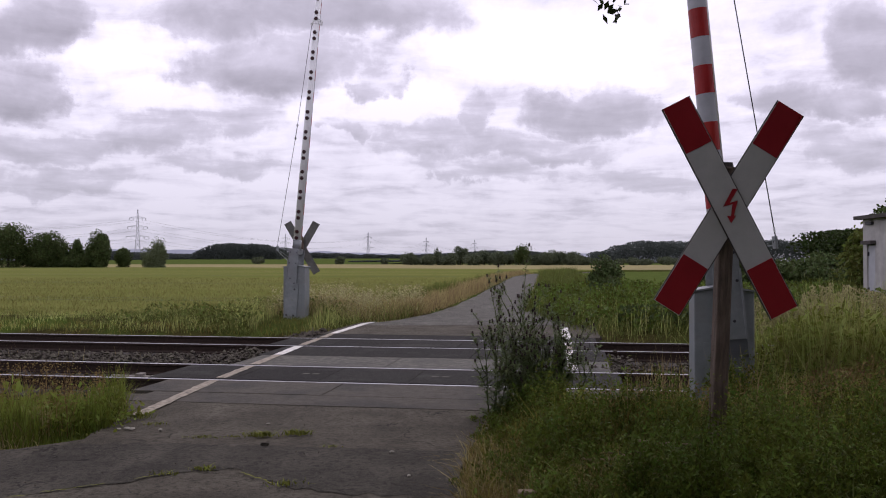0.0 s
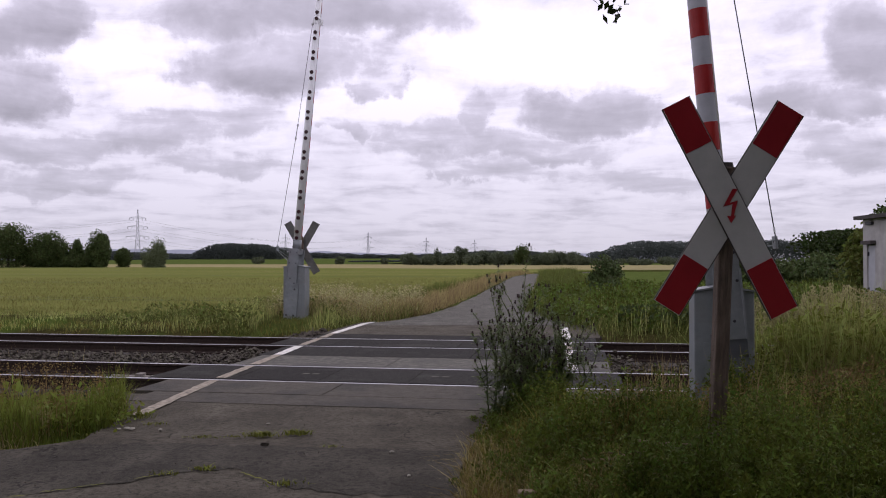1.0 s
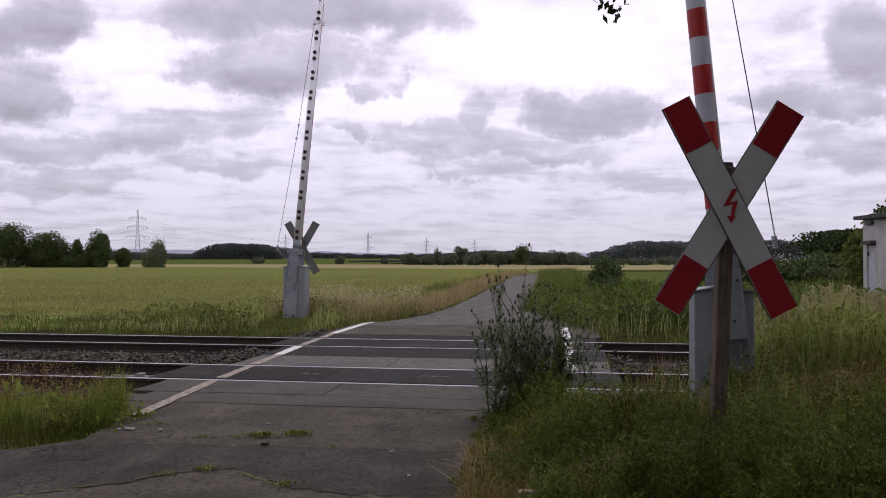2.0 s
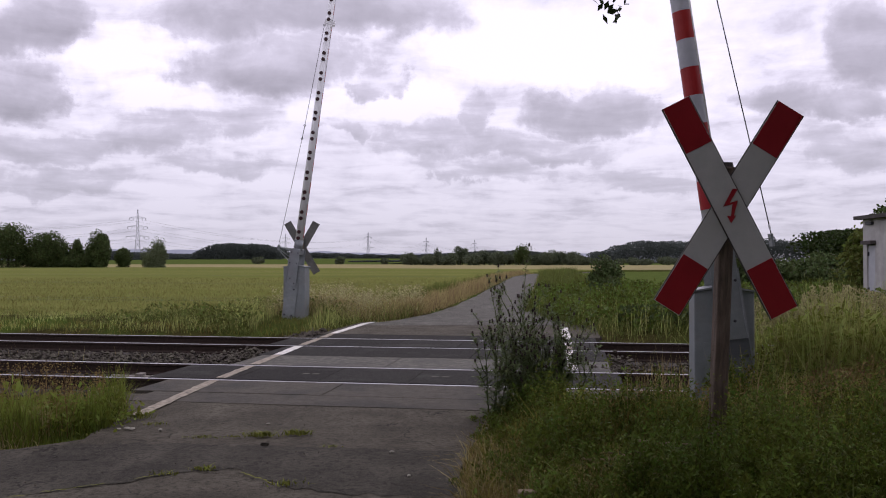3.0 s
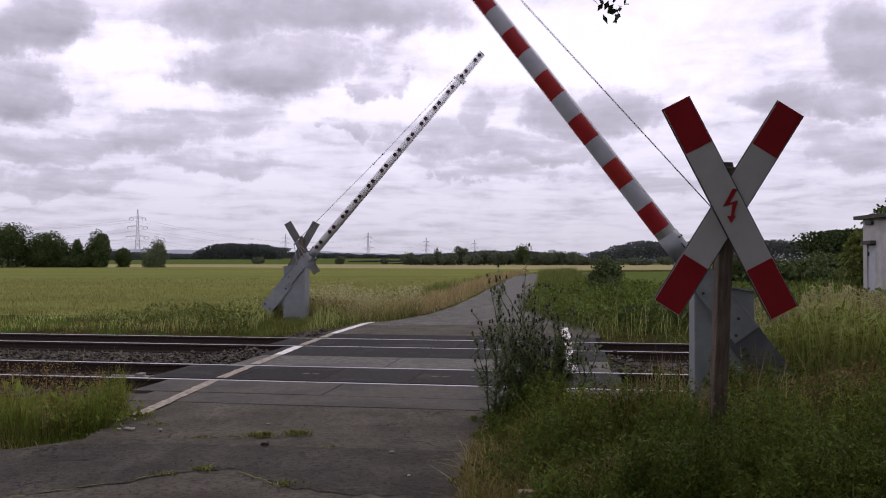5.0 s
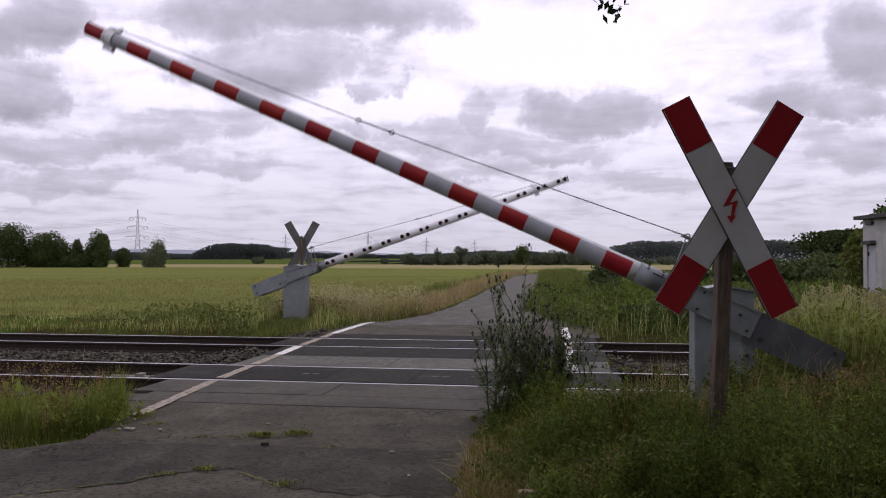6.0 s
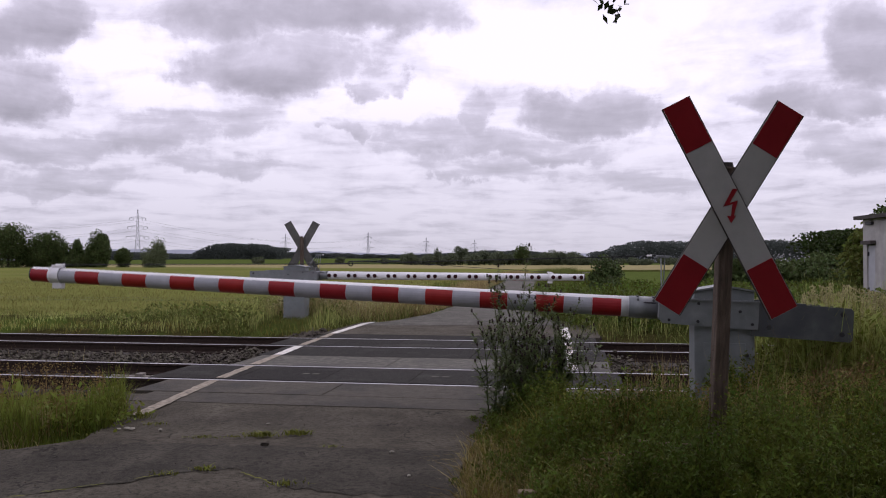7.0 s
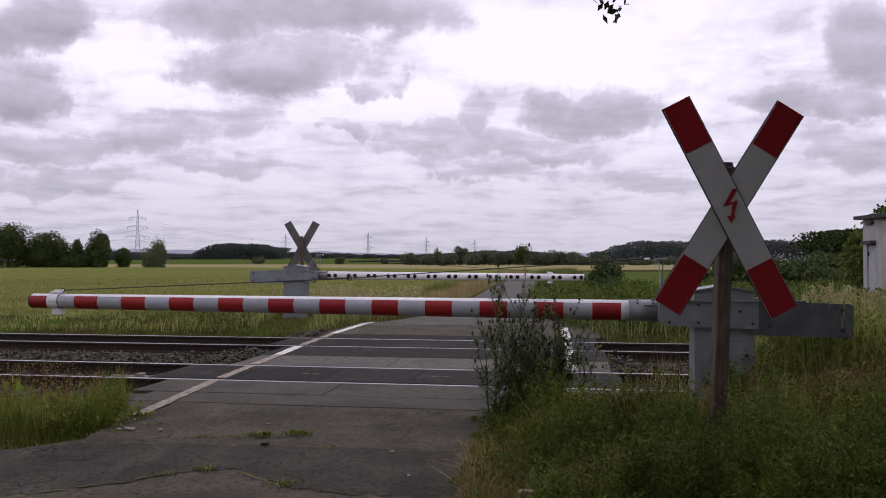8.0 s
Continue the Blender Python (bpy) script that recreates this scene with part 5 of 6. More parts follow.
def make_tree(name, m, height, radius, seed, mat, label, category="tree", leaf=0.4, count=2600, lobes=16, low=0.25, group="", long=1.4, spread=0.62):
    rng = np.random.default_rng(seed)
    tree = empty(name, m)
    tagged(tree, label, category, group)
    bm = bmesh.new()
    r0 = max(0.02, height * 0.022)
    top = height * 0.72
    tube(bm, (0, 0, -0.2), (0, 0, height * 0.3), r0 * 1.25, r0 * 0.9, 8, False)
    tube(bm, (0, 0, height * 0.3), (rng.normal(0, 0.03) * height, 0, top), r0 * 0.9, r0 * 0.35, 8, False)
    for _ in range(7):
        z = rng.uniform(0.25, 0.6) * height
        a = rng.uniform(0, math.tau)
        tube(bm, (0, 0, z), (math.cos(a) * radius * 0.65, math.sin(a) * radius * 0.65, z + height * rng.uniform(0.12, 0.3)), r0 * 0.4, r0 * 0.12, 5, False)
    part("trunk", bm, M["bark"], tree)
    half = height * (1 - low) / 2
    p = crown_points(rng, count, (0, 0, height * low + half), (radius, radius, half), lobes, spread)
    p[:, 2] = np.maximum(p[:, 2], 0.02)
    leaves("crown", p, leaf, mat, seed + 1, tree, kind="stuff", long=long)
    return tree


# trees at the far end of the wheat field
for k, (x, y, h, r, dens) in enumerate(((-119, 206, 13.4, 7.0, 1), (-108.8, 205, 12.6, 6.2, 1), (-99.3, 206, 10.0, 5.3, 1), (-92.3, 207, 7.6, 2.1, 0.35), (-91.6, 206, 4.2, 3.6, 0.6), (-86.3, 206, 9.3, 3.7, 0.9),
                                        (-82.6, 212, 6.0, 2.2, 0.4), (-104, 208, 5.5, 4.5, 0.6), (-95.5, 208, 4.4, 3.6, 0.5), (-88.5, 208, 4.5, 3.4, 0.5), (-128, 205, 12.5, 7.0, 1))):
    make_tree("tree", pose(x, y, 0), h, r, 300 + 7 * k, M["leaf"], "dark green broadleaf tree at the edge of the wheat field", leaf=0.3, count=int(17000 * dens), lobes=30, low=-0.16, group="field edge trees", spread=0.6)
make_tree("willow_bush", pose(-72.5, 206, 0), 7.4, 3.6, 400, M["leaf_grey"], "rounded grey-green willow standing alone at the field edge", leaf=0.25, count=15000, lobes=36, low=-0.3, spread=0.58)

# trees along the middle distance
rng = np.random.default_rng(410)
row = [(-13, 330, 5.2, 3.2), (-6, 326, 5.0, 3.5), (-2, 332, 7.0, 2.0), (2, 325, 5.4, 4.5), (7, 330, 8.2, 4.0), (12, 325, 5.2, 4.5), (17, 332, 7.0, 4.0), (22, 326, 6.2, 4.2), (27, 330, 5.0, 4.0),
       (31.5, 322, 8.6, 4.6), (37, 330, 5.4, 4.0), (42, 326, 6.0, 4.5), (47, 330, 6.6, 4.5), (52, 326, 6.2, 4.5), (57, 332, 4.2, 4.0), (62, 326, 2.8, 4.0), (66, 330, 4.4, 2.2), (70, 326, 3.0, 3.0),
       (-18.5, 400, 6.0, 4.0), (-30, 420, 3.4, 2.6), (-54, 430, 4.4, 3.0), (-95, 420, 4.4, 3.4), (76, 325, 3.4, 3.0), (82, 330, 3.0, 3.2), (88, 325, 3.6, 3.2), (94, 330, 3.0, 3.0)]
for k, (x, y, h, r) in enumerate(row):
    make_tree("tree", pose(x, y, 0), h, r, 420 + 5 * k, M["leaf"] if k == 9 else M["leaf_hedge"], "broadleaf tree in a hedgerow far across the fields", leaf=0.42, count=2600, lobes=22, low=-0.1, group="far hedgerow trees")


def far_wood(name, x0, x1, y, profile, seed, label, depth=60, leaf=0.95, count=7000, base=0.0, mat="leaf_far"):
    count = int(count * 4.4) if leaf > 0.9 else count
    rng = np.random.default_rng(seed)
    x = rng.uniform(x0, x1, count)
    top = np.interp((x - x0) / (x1 - x0), [a for a, _ in profile], [b for _, b in profile])
    bump = np.array([noise.noise(Vector((xx * 0.09, seed, 0))) + 0.6 * noise.noise(Vector((xx * 0.28, seed, 3))) for xx in x])
    top = top * (1 + 0.13 * bump)
    t = rng.uniform(0, 1, count) ** 0.6
    p = np.stack([x, y + rng.uniform(0, depth, count) * t, base + (top - base) * t], 1)
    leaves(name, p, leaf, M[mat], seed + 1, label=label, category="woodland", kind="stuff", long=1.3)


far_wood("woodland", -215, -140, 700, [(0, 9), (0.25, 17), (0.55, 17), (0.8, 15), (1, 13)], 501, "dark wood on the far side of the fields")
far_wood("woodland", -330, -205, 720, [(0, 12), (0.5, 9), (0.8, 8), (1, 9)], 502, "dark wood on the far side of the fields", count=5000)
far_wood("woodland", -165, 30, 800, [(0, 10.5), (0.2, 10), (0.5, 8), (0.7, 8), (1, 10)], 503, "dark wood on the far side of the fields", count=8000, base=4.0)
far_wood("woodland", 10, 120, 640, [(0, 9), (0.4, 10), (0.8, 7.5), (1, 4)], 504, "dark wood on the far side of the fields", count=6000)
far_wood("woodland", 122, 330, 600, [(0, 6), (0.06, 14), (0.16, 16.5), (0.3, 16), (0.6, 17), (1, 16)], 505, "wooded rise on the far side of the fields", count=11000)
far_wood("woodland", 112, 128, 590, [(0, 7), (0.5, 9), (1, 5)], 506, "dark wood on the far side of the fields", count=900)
far_wood("woodland", 70.5, 100, 150, [(0, 4.5), (0.08, 7.0), (0.3, 7.9), (0.6, 8.0), (1, 8.5)], 507, "dark wood beyond the railway hut", depth=20, leaf=0.5, count=12000, mat="twig_leaf")
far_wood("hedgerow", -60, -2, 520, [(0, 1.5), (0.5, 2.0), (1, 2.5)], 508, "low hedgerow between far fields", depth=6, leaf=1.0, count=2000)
far_wood("hedgerow", -14, 72, 334, [(0, 2.6), (0.2, 3.8), (0.5, 3.4), (0.8, 3.2), (1, 1.6)], 509, "low hedgerow between far fields", depth=6, leaf=0.6, count=8000, mat="leaf_hedge")

# shrubs near the far side of the tracks
make_tree("shrub", pose(6.75, 34, 0.0), 1.85, 0.95, 601, M["leaf"], "dark green shrub beside the farm road", "shrub", leaf=0.09, count=4200, lobes=20, low=0.0, group="shrubs by the road")
make_tree("shrub", pose(6.3, 31, 0.0), 1.1, 0.8, 602, M["leaf"], "low green bush beside the farm road", "shrub", leaf=0.09, count=2000, lobes=14, low=0.0, group="shrubs by the road")
make_tree("shrub", pose(5.4, 19.0, -0.15), 0.85, 0.8, 603, M["leaf"], "low bramble bush beside the tracks", "shrub", leaf=0.07, count=3000, lobes=16, low=0.0, group="shrubs by the road")
make_tree("shrub", pose(4.55, 18.9, -0.15), 0.75, 0.7, 604, M["leaf"], "low bramble bush beside the tracks", "shrub", leaf=0.07, count=2000, lobes=14, low=0.0, group="shrubs by the road")
for k, (x, y, h, r) in enumerate(((15.2, 43, 1.9, 1.5), (17.2, 45, 2.05, 1.6), (19.2, 44, 1.95, 1.6), (21.3, 46, 2.1, 1.6), (23.4, 45, 2.0, 1.7), (13.6, 45, 1.7, 1.2), (16.2, 40, 1.6, 1.2), (18.5, 40, 1.5, 1.2), (20.5, 41, 1.5, 1.2), (25.3, 46, 2.3, 1.7))):
    make_tree("hedge_bush", pose(x, y, 0), h, r, 620 + 3 * k, M["leaf"], "dark green hedge bush behind the tall grass", "hedge", leaf=0.14, count=2600, lobes=18, low=0.0, group="hedge beyond the tracks")
make_tree("shrub", pose(13.0, 25.0, 0), 2.95, 0.95, 660, M["blade"], "bright green climber-covered bush beside the railway hut", "shrub", leaf=0.11, count=3600, lobes=18, low=0.0)
make_tree("tree", pose(15.3, 27.5, 0), 3.9, 1.5, 663, M["leaf"], "small broadleaf tree behind the railway hut", leaf=0.12, count=3600, lobes=18, low=0.2)


# the tree under which the camera stands: its crown shades the verge, one twig hangs into view
def overhead_tree():
    rng = np.random.default_rng(700)
    tree = empty("roadside_tree", pose(4.4, -1.6, 0.0))
    tagged(tree, "large roadside tree with a spreading leafy crown", "tree")
    bm = bmesh.new()
    tube(bm, (0, 0, -0.3), (0, 0, 2.6), 0.3, 0.24, 14, False)
    tube(bm, (0, 0, 2.6), (-0.2, 0.3, 6.5), 0.24, 0.12, 12, False)
    for a, z, l in ((0.2, 3.0, 4.0), (1.2, 3.4, 4.2), (2.0, 3.2, 4.6), (2.7, 3.8, 4.2), (3.6, 3.5, 4.0), (4.6, 4.0, 3.8), (5.5, 3.6, 4.0), (1.7, 4.6, 4.0)):
        tube(bm, (0, 0, z), (math.cos(a) * l, math.sin(a) * l, z + 2.3), 0.11, 0.03, 7, False)
    part("trunk", bm, M["bark"], tree)
    p = crown_points(rng, 26000, (0.2, 1.2, 6.6), (5.6, 5.4, 2.9), 46, spread=0.8, size=0.34)
    wy, wz = p[:, 1] - 1.6, p[:, 2]
    p = p[(wz > 2.9) & (wz > 2.3 + 0.345 * np.maximum(wy, 0) + 0.25)]
    leaves("crown", p, 0.19, M["leaf"], 701, tree, kind="stuff", droop=0.3)
    # the hanging twig
    bm = bmesh.new()
    twig = [(-2.9, 5.0, 3.6), (-3.3, 5.35, 2.95), (-3.5, 5.5, 2.62), (-3.57, 5.52, 2.53)]
    shift = Vector((-0.2, -0.9, 0.0))
    twig = [Vector(a) + shift for a in twig]
    for a, b in zip(twig, twig[1:]):
        tube(bm, a, b, 0.006, 0.004, 5, False)
    tube(bm, twig[1], (-3.92, 4.6, 2.62), 0.004, 0.002, 5, False)
    tube(bm, twig[0], (0, 0, 4.2), 0.012, 0.03, 6, False)
    part("twig", bm, M["bark"], tree)
    q = np.array([(-3.62, 5.5, 2.53), (-3.58, 5.52, 2.50), (-3.55, 5.5, 2.49), (-3.60, 5.5, 2.555), (-3.54, 5.5, 2.53), (-3.65, 5.5, 2.57), (-3.56, 5.5, 2.57), (-3.52, 5.5, 2.56), (-3.83, 5.5, 2.57), (-3.84, 5.52, 2.59),
                  (-3.5, 5.45, 2.62), (-3.58, 5.45, 2.63), (-3.66, 5.48, 2.64), (-3.45, 5.4, 2.75), (-3.4, 5.4, 2.8), (-3.3, 5.3, 2.9)])
    rng = np.random.default_rng(705)
    q = np.concatenate([q, q[:8] + rng.normal(0, 0.014, (8, 3)), q[:8] + rng.normal(0, 0.02, (8, 3))])
    q = q + np.array((-0.2, -0.9, 0.008))
    q = np.concatenate([q, q + rng.normal(0, 0.012, q.shape)])
    leaves("twig_leaves", q, 0.019, M["twig_leaf"], 703, tree, droop=0.6, long=1.9)


overhead_tree()
# unseen trees set along the road behind the camera to keep the light off everything that faces them
for k, (x, y, h, r) in enumerate(((8.5, -6.5, 10.5, 4.2), (-7.5, -6.5, 9.5, 4.0), (1.5, -13.0, 11.0, 4.6), (-5.5, -13.5, 10.0, 4.2), (8.5, -13.5, 11.0, 4.6), (15.5, -8.0, 10.0, 4.2), (-14.5, -9.0, 9.5, 4.2))):
    make_tree("roadside_tree", pose(x, y, 0), h, r, 720 + 4 * k, M["leaf"], "unseen leafy broadleaf tree behind the camera, blocking light", leaf=0.42, count=5200, lobes=26, low=0.08, group="roadside trees")


# ---------------------------------------------------------------- railway hut
def make_hut(m):
    """Local frame: the wall with the door lies along x = 0."""
    hut = empty("railway_hut", m)
    tagged(hut, "small grey rendered railway hut with a metal door", "hut")
    W, D, H, t = 2.4, 2.6, 2.72, 0.2
    d0, d1, dh = 1.93, 2.38, 2.03
    for x0, x1, y0, y1 in ((t, W - t, 0, t), (t, W - t, D - t, D), (W - t, W, 0, D)):
        bm = bmesh.new()
        box(bm, x0, x1, y0, y1, -0.2, H, 0.006)
        part("wall", bm, M["plaster"], hut)
    bm = bmesh.new()
    box(bm, 0, t, 0, d0, -0.2, H)
    box(bm, 0, t, d1, D, -0.2, H)
    box(bm, 0, t, d0, d1, dh, H)
    part("wall", bm, M["plaster"], hut)
    bm = bmesh.new()
    box(bm, 0.03, 0.07, d0 + 0.008, d1 - 0.008, -0.1, dh - 0.01, 0.006)
    door = part("door", bm, M["door_grey"], hut, "narrow grey metal door")
    for z in (0.75, 1.72):
        bm = bmesh.new()
        box(bm, -0.01, 0.032, d1 - 0.07, d1 - 0.03, z, z + 0.11, 0.004)
        part("hinge", bm, M["bolt"], door)
    bm = bmesh.new()
    box(bm, -0.16, 0.0, d0 - 0.06, d1 + 0.05, dh, dh + 0.1, 0.012)
    part("hood", bm, M["roof_felt"], hut, "dark little hood over the door")
    bm = bmesh.new()
    box(bm, -0.08, 0.0, d0 + 0.06, d1 - 0.05, H - 0.16, H - 0.07, 0.01)
    part("vent", bm, M["bolt"], hut)
    bm = bmesh.new()
    prism(bm, [(-0.18, H), (W + 0.18, H), (W + 0.18, H + 0.1), (W / 2, H + 0.17), (-0.18, H + 0.1)], -0.18, D + 0.18)
    part("roof", bm, M["roof_felt"], hut, "dark flat felt roof")


make_hut(pose(11.5, 20.0, 0.0, 0, 0, -2))


# ---------------------------------------------------------------- pylons and lines
def make_pylon(m, height):
    pylon = empty("pylon", m)
    tagged(pylon, "lattice steel power pylon far across the fields", "pylon", "power line pylons")
    H = height
    bm = bmesh.new()
    r = 0.13
    def half(z):
        return np.interp(z, [0, H * 0.55, H], [3.2, 1.2, 0.35])
    zs = [H * f for f in (0, 0.14, 0.28, 0.4, 0.5, 0.6, 0.7, 0.8, 0.9, 1.0)]
    for a, b in zip(zs, zs[1:]):
        ha, hb = half(a), half(b)
        for sx, sy in ((1, 1), (1, -1), (-1, -1), (-1, 1)):
            tube(bm, (sx * ha, sy * ha, a), (sx * hb, sy * hb, b), r * 1.4, seg=4, caps=False)
        for (x0, y0), (x1, y1) in (((1, 1), (-1, 1)), ((1, -1), (-1, -1)), ((1, 1), (1, -1)), ((-1, 1), (-1, -1))):
            tube(bm, (x0 * ha, y0 * ha, a), (x1 * hb, y1 * hb, b), r * 0.8, seg=4, caps=False)
            tube(bm, (x1 * ha, y1 * ha, a), (x0 * hb, y0 * hb, b), r * 0.8, seg=4, caps=False)
    part("mast", bm, M["pylon"], pylon)
    for f, w in ((0.84, 7.2), (0.675, 9.0), (0.49, 10.4)):
        z = H * f
        bm = bmesh.new()
        for s in (-1, 1):
            for dy in (-0.6, 0.6):
                tube(bm, (0, dy, z), (s * w, 0, z + 0.1), r * 1.2, seg=4, caps=False)
                tube(bm, (0, dy, z + 1.7), (s * w, 0, z + 0.1), r, seg=4, caps=False)
            for k in (0.25, 0.5, 0.75):
                tube(bm, (s * w * k, 0, z), (s * w * k, 0, z + 1.7 * (1 - k)), r * 0.8, seg=4, caps=False)
        arm = part("crossarm", bm, M["pylon"], pylon)
        for s in (-1, 1):
            for k in (0.55, 0.97):
                bm = bmesh.new()
                tube(bm, (s * w * k, 0, z), (s * w * k, 0, z - 1.9), 0.16, seg=5)
                part("insulator", bm, M["bolt"], arm)


PYLONS = [(-284.5, 763.0, 50.0, 24), (-275.0, 1430.0, 50.0, 24), (-128.0, 1400.0, 51.0, 40), (-34.0, 1660.0, 50.0, 40), (73.0, 1890.0, 51.0, 40)]
for x, y, h, turn in PYLONS:
    make_pylon(pose(x, y, 0, 0, 0, turn), h)


def make_line(name, a, b, sag, radius, label, n=24):
    bm = bmesh.new()
    a, b = Vector(a), Vector(b)
    pts = [a.lerp(b, k / n) + Vector((0, 0, -4 * sag * (k / n) * (1 - k / n))) for k in range(n + 1)]
    for p, q in zip(pts, pts[1:]):
        tube(bm, p, q, radius, seg=4, caps=False)
    ob = finish(name, bm, M["cable"])
    tagged(ob, label, "cable", "power line cables")


for (xa, ya, ha, ta), (xb, yb, hb, tb) in (((-284.5, 763, 50, 24), (-128, 1400, 51, 40)), ((-284.5, 763, 50, 24), (-520, 560, 50, 30)), ((-128, 1400, 51, 40), (-34, 1660, 50, 40)), ((-34, 1660, 50, 40), (73, 1890, 51, 40))):
    for f, w in ((0.84, 7.0), (0.675, 8.7), (0.49, 10.1)):
        for s in (-1, 1):
            pa = (xa + s * w * math.cos(radians(ta)), ya + s * w * math.sin(radians(ta)), ha * f - 2)
            pb = (xb + s * w * math.cos(radians(tb)), yb + s * w * math.sin(radians(tb)), hb * f - 2)
            make_line("power_cable", pa, pb, 13, 0.05, "thin power line cable strung between pylons")


# ---------------------------------------------------------------- hazy hills on the horizon
def make_hill(x0, x1, y, profile, seed):
    n = 60
    verts, faces = [], []
    for k in range(n + 1):
        t = k / n
        h = float(np.interp(t, [a for a, _ in profile], [b for _, b in profile])) * (1 + 0.12 * noise.noise(Vector((t * 14, seed, 0))))
        x = x0 + (x1 - x0) * t
        verts += [(x, y, -5), (x, y + 60, h), (x, y + 160, -5)]
    for k in range(n):
        i = 3 * k
        faces += [(i, i + 3, i + 4, i + 1), (i + 1, i + 4, i + 5, i + 2)]
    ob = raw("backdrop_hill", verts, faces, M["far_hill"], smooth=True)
    tagged(ob, "low hills on the horizon, tinted blue-grey for haze", "hill", kind="structure")


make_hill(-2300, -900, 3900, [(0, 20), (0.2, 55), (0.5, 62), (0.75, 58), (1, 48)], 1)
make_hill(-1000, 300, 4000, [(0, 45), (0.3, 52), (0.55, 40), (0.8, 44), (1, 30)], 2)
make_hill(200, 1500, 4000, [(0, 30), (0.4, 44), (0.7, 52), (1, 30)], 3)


# ---------------------------------------------------------------- wear on the near road
def ribbon(name, pts, width, mat, z, seed, parent):
    rng = random.Random(seed)
    bm = bmesh.new()
    fine = []
    for (xa, ya), (xb, yb) in zip(pts, pts[1:]):
        n = max(2, int(math.hypot(xb - xa, yb - ya) / 0.035))
        fine += [(xa + (xb - xa) * k / n, ya + (yb - ya) * k / n) for k in range(n)]
    fine.append(pts[-1])
    lo, hi = [], []
    for x, y in fine:
        w = width * (rng.uniform(0.2, 1.2) if noise.noise(Vector((x * 3.0, y * 3.0, seed))) > 0.05 else 0.01)
        dx, dy = rng.gauss(0, 0.008), rng.gauss(0, 0.012)
        lo.append(bm.verts.new((x + dx, y + dy - w / 2, z)))
        hi.append(bm.verts.new((x + dx, y + dy + w / 2, z)))
    for k in range(len(fine) - 1):
        bm.faces.new((lo[k], lo[k + 1], hi[k + 1], hi[k]))
    return part(name, bm, M[mat], parent)


# a darker strip of newer asphalt between two ragged seams
rows = []
rng = np.random.default_rng(801)
for k in range(60):
    x = -5.0 + k * (5.1 / 59)
    front = float(np.interp(x, [-5.0, -3.2, -2.3, -1.85, -1.55, -1.1, -0.7, -0.2, 0.1], [4.4, 5.35, 5.85, 6.22, 6.2, 5.75, 5.55, 5.5, 5.55])) + rng.normal(0, 0.025)
    back = float(np.interp(x, [-5.0, -4.2, -3.4, -2.6, -1.5, -0.6, 0.1], [6.3, 6.6, 7.0, 7.15, 7.02, 6.9, 6.78])) + rng.normal(0, 0.03)
    rows.append((x, front, back))
verts = [(x, a + (b - a) * t, -0.0025 + float(rng.normal(0, 0.0005))) for x, a, b in rows for t in (0, 0.2, 0.4, 0.6, 0.8, 1)]
faces = [(6 * k + j, 6 * k + 6 + j, 6 * k + 7 + j, 6 * k + 1 + j) for k in range(59) for j in range(5)]
patch = raw("asphalt_patch", verts, faces, M["asphalt_new"])
tagged(patch, "strip of darker coarse asphalt with ragged seams", "asphalt patch", kind="structure")
wear = empty("road_cracks")
tagged(wear, "cracks and worn seams in the old asphalt", "cracks", kind="structure")
ribbon("crack", [(x, b) for x, a, b in rows[6:]], 0.008, "crack", 0.004, 812, wear)
for s, pts in enumerate((
        [(-1.6, 5.95), (-1.45, 5.6), (-1.35, 5.2), (-1.4, 4.9)], [(-0.95, 5.7), (-0.8, 5.3), (-0.9, 4.9)], [(-2.9, 7.35), (-2.5, 7.45), (-2.0, 7.38), (-1.4, 7.42)], [(-2.6, 7.2), (-2.45, 7.55), (-2.2, 7.75)],
        [(-2.2, 5.7), (-1.9, 5.3), (-1.95, 4.8)], [(-0.3, 6.0), (-0.12, 6.3), (-0.2, 6.75)], [(-0.9, 7.9), (-0.6, 7.7), (-0.35, 7.2)], [(-1.0, 8.35), (-0.1, 8.3), (0.5, 8.38)])):
    ribbon("crack", pts, 0.01, "crack", 0.005, 820 + s, wear)
for s, pts in enumerate(([(-2.9, 5.46), (-2.4, 5.78), (-2.0, 6.1), (-1.75, 6.2)], [(-1.5, 6.12), (-1.2, 5.8)], [(-0.2, 5.52), (0.05, 5.56)])):
    ribbon("moss_seam", pts, 0.02, "moss", 0.007, 840 + s, wear)
rng = np.random.default_rng(851)
for k, (x, y, r, n, h) in enumerate(((-1.62, 7.38, 0.06, 190, 0.05), (-1.33, 7.45, 0.065, 190, 0.045), (-1.85, 7.34, 0.05, 40, 0.02), (-1.79, 6.19, 0.06, 80, 0.035), (-2.15, 7.32, 0.08, 60, 0.025), (-1.1, 5.78, 0.07, 70, 0.03), (-2.05, 6.05, 0.06, 50, 0.03),
                                     (-0.95, 6.95, 0.04, 30, 0.02), (-2.75, 7.9, 0.06, 50, 0.03), (-3.02, 8.2, 0.07, 60, 0.1))):
    p = np.stack([x + rng.normal(0, r, n), y + rng.normal(0, r * 0.5, n), np.full(n, 0.004)], 1)
    blades("moss_tuft", p, h, 0.008, M["moss"], 860 + k, "small yellow-green tuft growing in a road crack", "tuft", lean=1.1)
rng = np.random.default_rng(871)
n = 200
p = np.stack([rng.uniform(-4.5, 0.2, n), rng.uniform(4.8, 8.4, n), np.full(n, 0.009)], 1)
stones("grit", p, 0.007, M["ballast"], 872, "loose grit scattered on the road", "grit")
rng = np.random.default_rng(873)
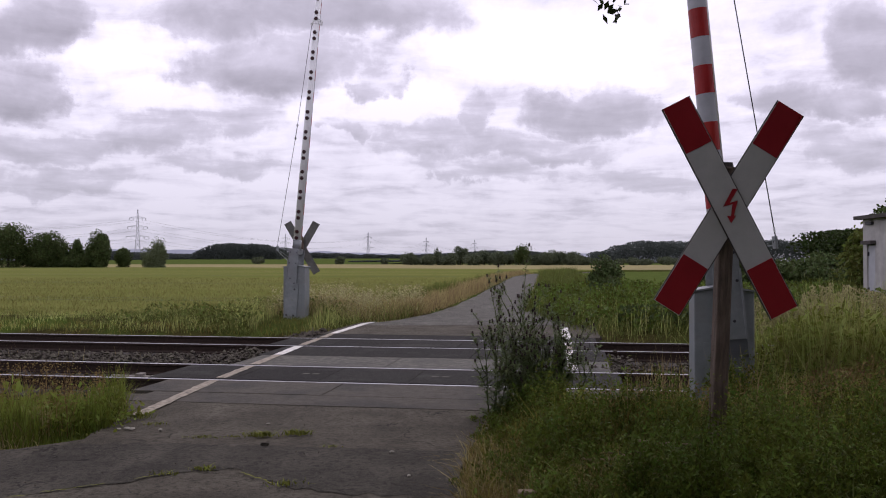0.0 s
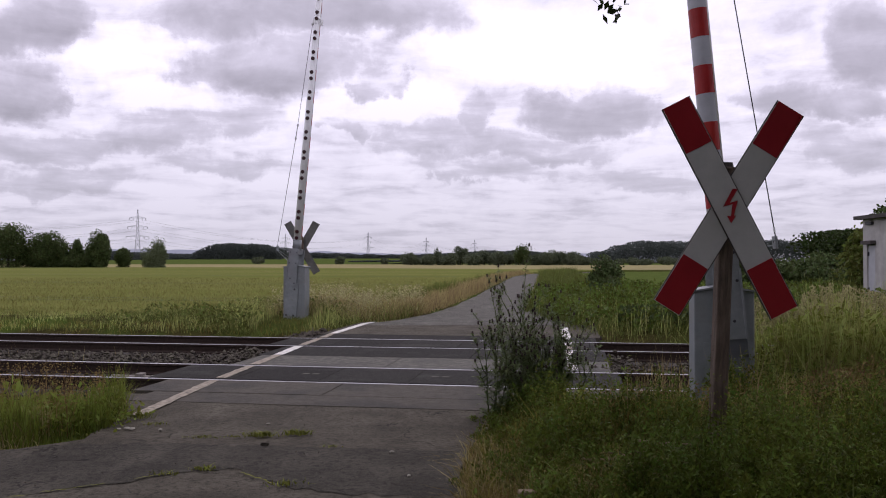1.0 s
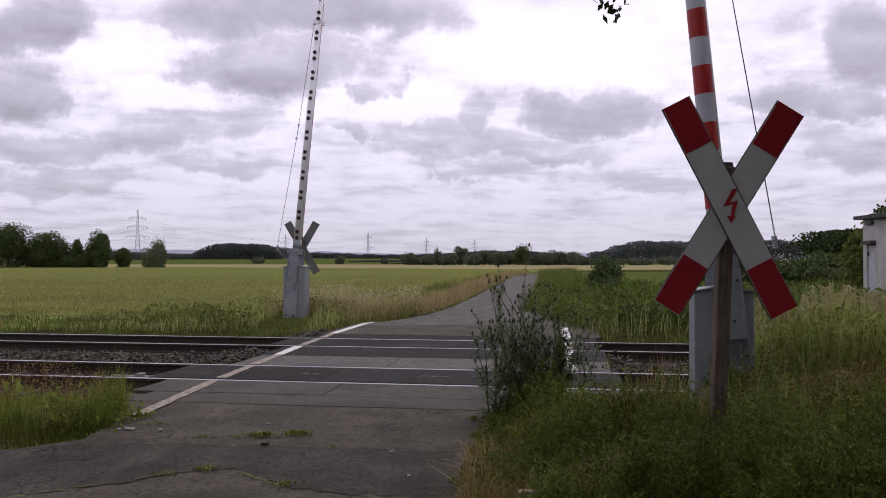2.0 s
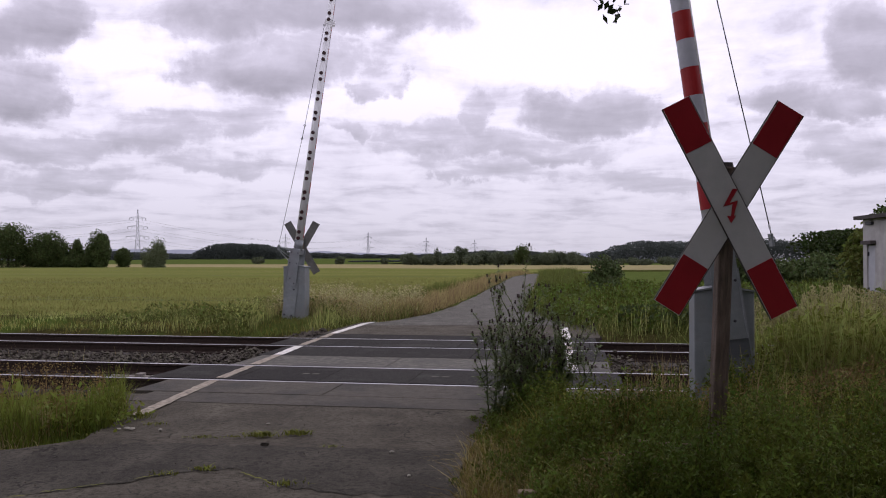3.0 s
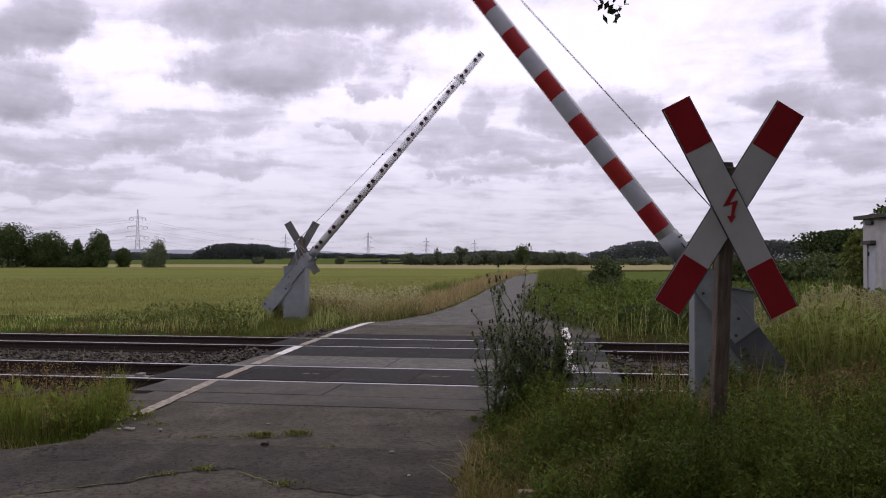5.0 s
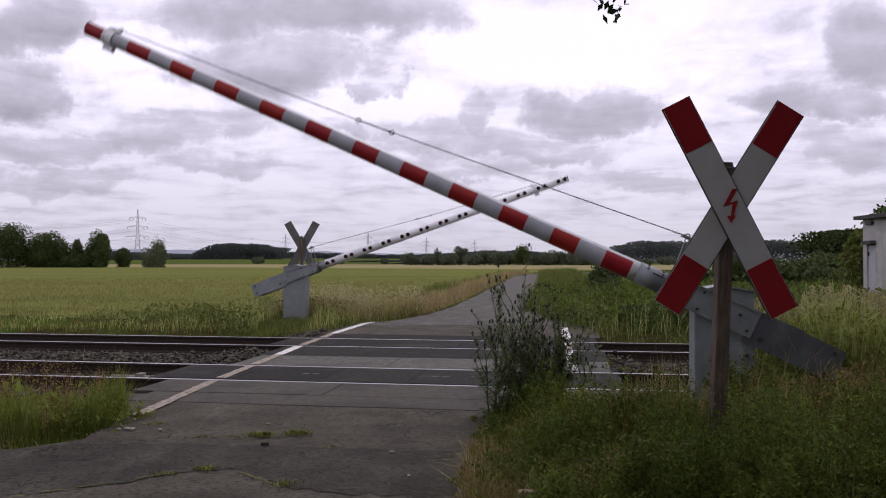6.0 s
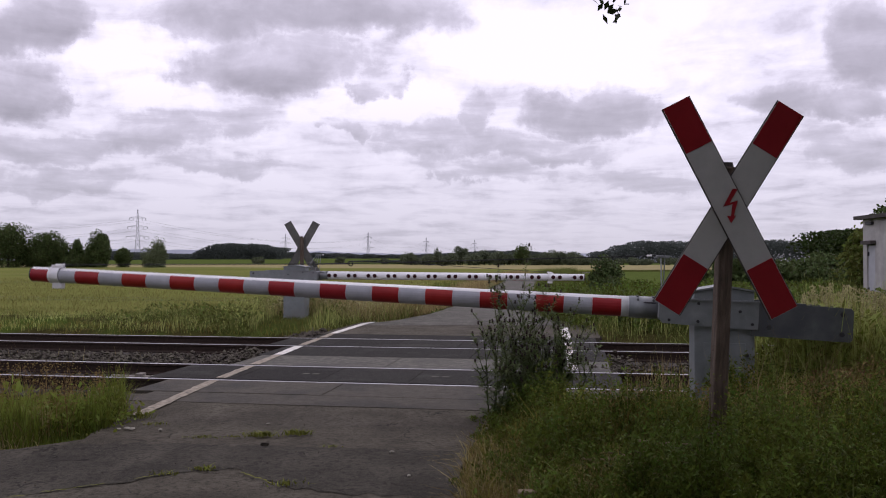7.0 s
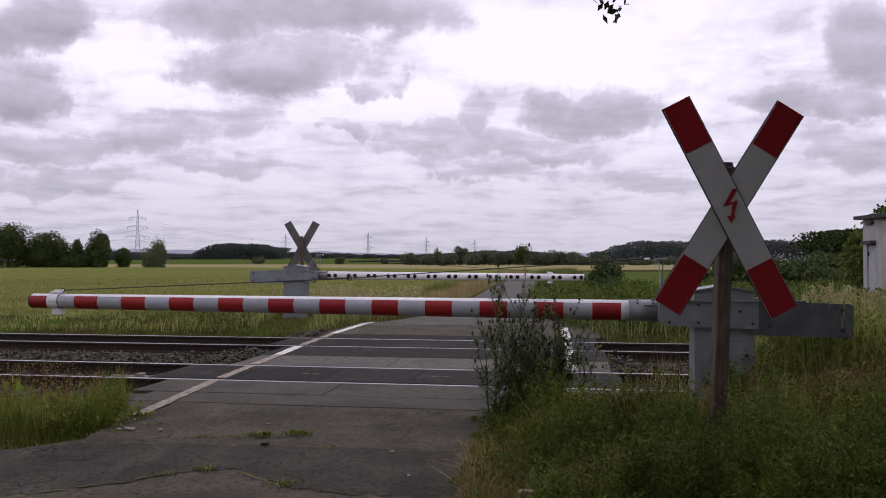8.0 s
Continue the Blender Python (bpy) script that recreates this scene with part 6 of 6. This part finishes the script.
for k, (x, y, s) in enumerate(((-2.95, 7.68, 0.022), (-2.9, 7.66, 0.02), (-3.02, 7.66, 0.016), (-2.62, 7.62, 0.018), (-0.42, 6.75, 0.014), (-1.68, 7.9, 0.014), (-0.25, 6.0, 0.012))):
    bm = bmesh.new()
    bmesh.ops.create_icosphere(bm, subdivisions=2, radius=s)
    for v in bm.verts:
        v.co = Vector((v.co.x * 1.5, v.co.y, v.co.z * 0.6)) * (1 + 0.25 * noise.noise(v.co * 60 + Vector((k, 0, 0))))
    ob = finish("pebble", bm, M["dirt"], True)
    ob.matrix_world = pose(x, y, s * 0.4 + 0.004, 0, 0, k * 40)
    tagged(ob, "small pale stone lying on the asphalt", "pebble", "pebbles on the road")
bm = bmesh.new()
box(bm, -0.055, 0.055, -0.012, 0.012, -0.004, 0.03, 0.004)
box(bm, -0.05, 0.06, -0.02, 0.008, 0.012, 0.04, 0.004, m=pose(0, 0, 0, 0, 8, 12))
clod = finish("asphalt_lump", bm, M["asphalt_new"])
clod.matrix_world = pose(-1.52, 7.0, 0.004, 0, 0, 5) @ Matrix.Scale(0.6, 4)
tagged(clod, "broken lump of dark asphalt", "debris")
# short sawn stake and dead branches in the verge
bm = bmesh.new()
box(bm, -0.05, 0.05, -0.03, 0.03, -0.2, 0.3, 0.008)
stake = finish("wooden_stake", bm, M["stake"])
stake.matrix_world = pose(0.49, 5.02, -0.12, 4, 3, 8)
tagged(stake, "short sawn wooden stake in the verge grass", "stake")
rng = random.Random(881)
for k in range(7):
    bm = bmesh.new()
    p = Vector((0, 0, 0))
    d = Vector((1, rng.uniform(-0.3, 0.3), 0.05))
    for j in range(5):
        q = p + d * rng.uniform(0.08, 0.16)
        tube(bm, p, q, 0.009 - 0.0012 * j, 0.009 - 0.0012 * (j + 1), 5, j in (0, 4))
        p, d = q, (d + Vector((0, rng.gauss(0, 0.15), rng.gauss(0, 0.1)))).normalized()
    ob = finish("dead_branch", bm, M["stake"])
    ob.matrix_world = pose(1.05 + rng.uniform(-0.1, 0.35), 5.45 + rng.uniform(-0.15, 0.45), 0.2 + rng.uniform(-0.02, 0.1), 0, rng.uniform(-4, 14), rng.uniform(-50, 20))
    tagged(ob, "dry dead branch lying in the verge grass", "branch", "dead branches in the verge")
# broken pale debris by the right-hand rails
for k, (u, v, l, a) in enumerate(((0.95, 9.75, 0.32, -35), (0.8, 9.9, 0.22, 60), (1.2, 9.6, 0.25, -60), (0.7, 9.7, 0.18, 10))):
    bm = bmesh.new()
    tube(bm, (-l / 2, 0, 0), (l / 2, 0, 0.03), 0.014, 0.009, 6)
    ob = finish("broken_stick", bm, M["dirt"])
    ob.matrix_world = RAILWAY @ pose(u, v, -0.1, 0, -6, a)
    tagged(ob, "pale broken stick beside the rail", "stick", "sticks beside the rails")
# rail fastening gear near the edge of the deck
bm = bmesh.new()
tube(bm, (-6.5, 10.75, -0.06), (-5.9, 10.72, -0.06), 0.03, seg=8)
tube(bm, (-5.92, 10.72, -0.06), (-5.72, 10.8, -0.02), 0.02, seg=8)
box(bm, -6.1, -6.0, 10.66, 10.8, -0.12, 0.0, 0.01)
gear = finish("drain_pipe", bm, M["dirt"])
gear.matrix_world = RAILWAY
tagged(gear, "pale pipe fitting between the rails beside the deck", "pipe")


# ---------------------------------------------------------------- movement
def motions():
    rows = [(0.0, 85.05), (0.8, 85.05), (1.7, 84.95), (2.3, 84.4), (2.8, 83.1), (3.0, 82.05), (3.5, 77.95), (4.0, 71.75), (4.5, 63.63), (4.7, 59.7), (5.25, 46.4), (5.8, 30.5),
            (6.0, 24.42), (6.3, 16.5), (6.5, 11.43), (6.7, 7.05), (6.85, 4.5), (7.0, 2.7), (7.2, 1.55), (7.4, 0.85), (7.7, 0.5), (8.0, 0.4)]
    walk(near_boom, [(t, pose(0, 0, NEAR_PIVOT_Z, 0, -a, 0)) for t, a in rows])
    rows = [(0.0, 84.9), (0.8, 84.8), (1.6, 84.6), (2.3, 84.2), (2.8, 83.2), (3.0, 81.95), (3.5, 77.4), (4.0, 69.9), (4.5, 60.8), (4.7, 56.3), (5.25, 41.2), (5.8, 24.8), (6.0, 18.9),
            (6.2, 13.2), (6.4, 7.9), (6.6, 3.9), (6.8, 0.9), (7.0, -0.3), (7.4, -0.6), (8.0, -0.3)]
    walk(far_boom, [(t, pose(0, 0, FAR_PIVOT_Z, 0, -a, 0)) for t, a in rows])


motions()
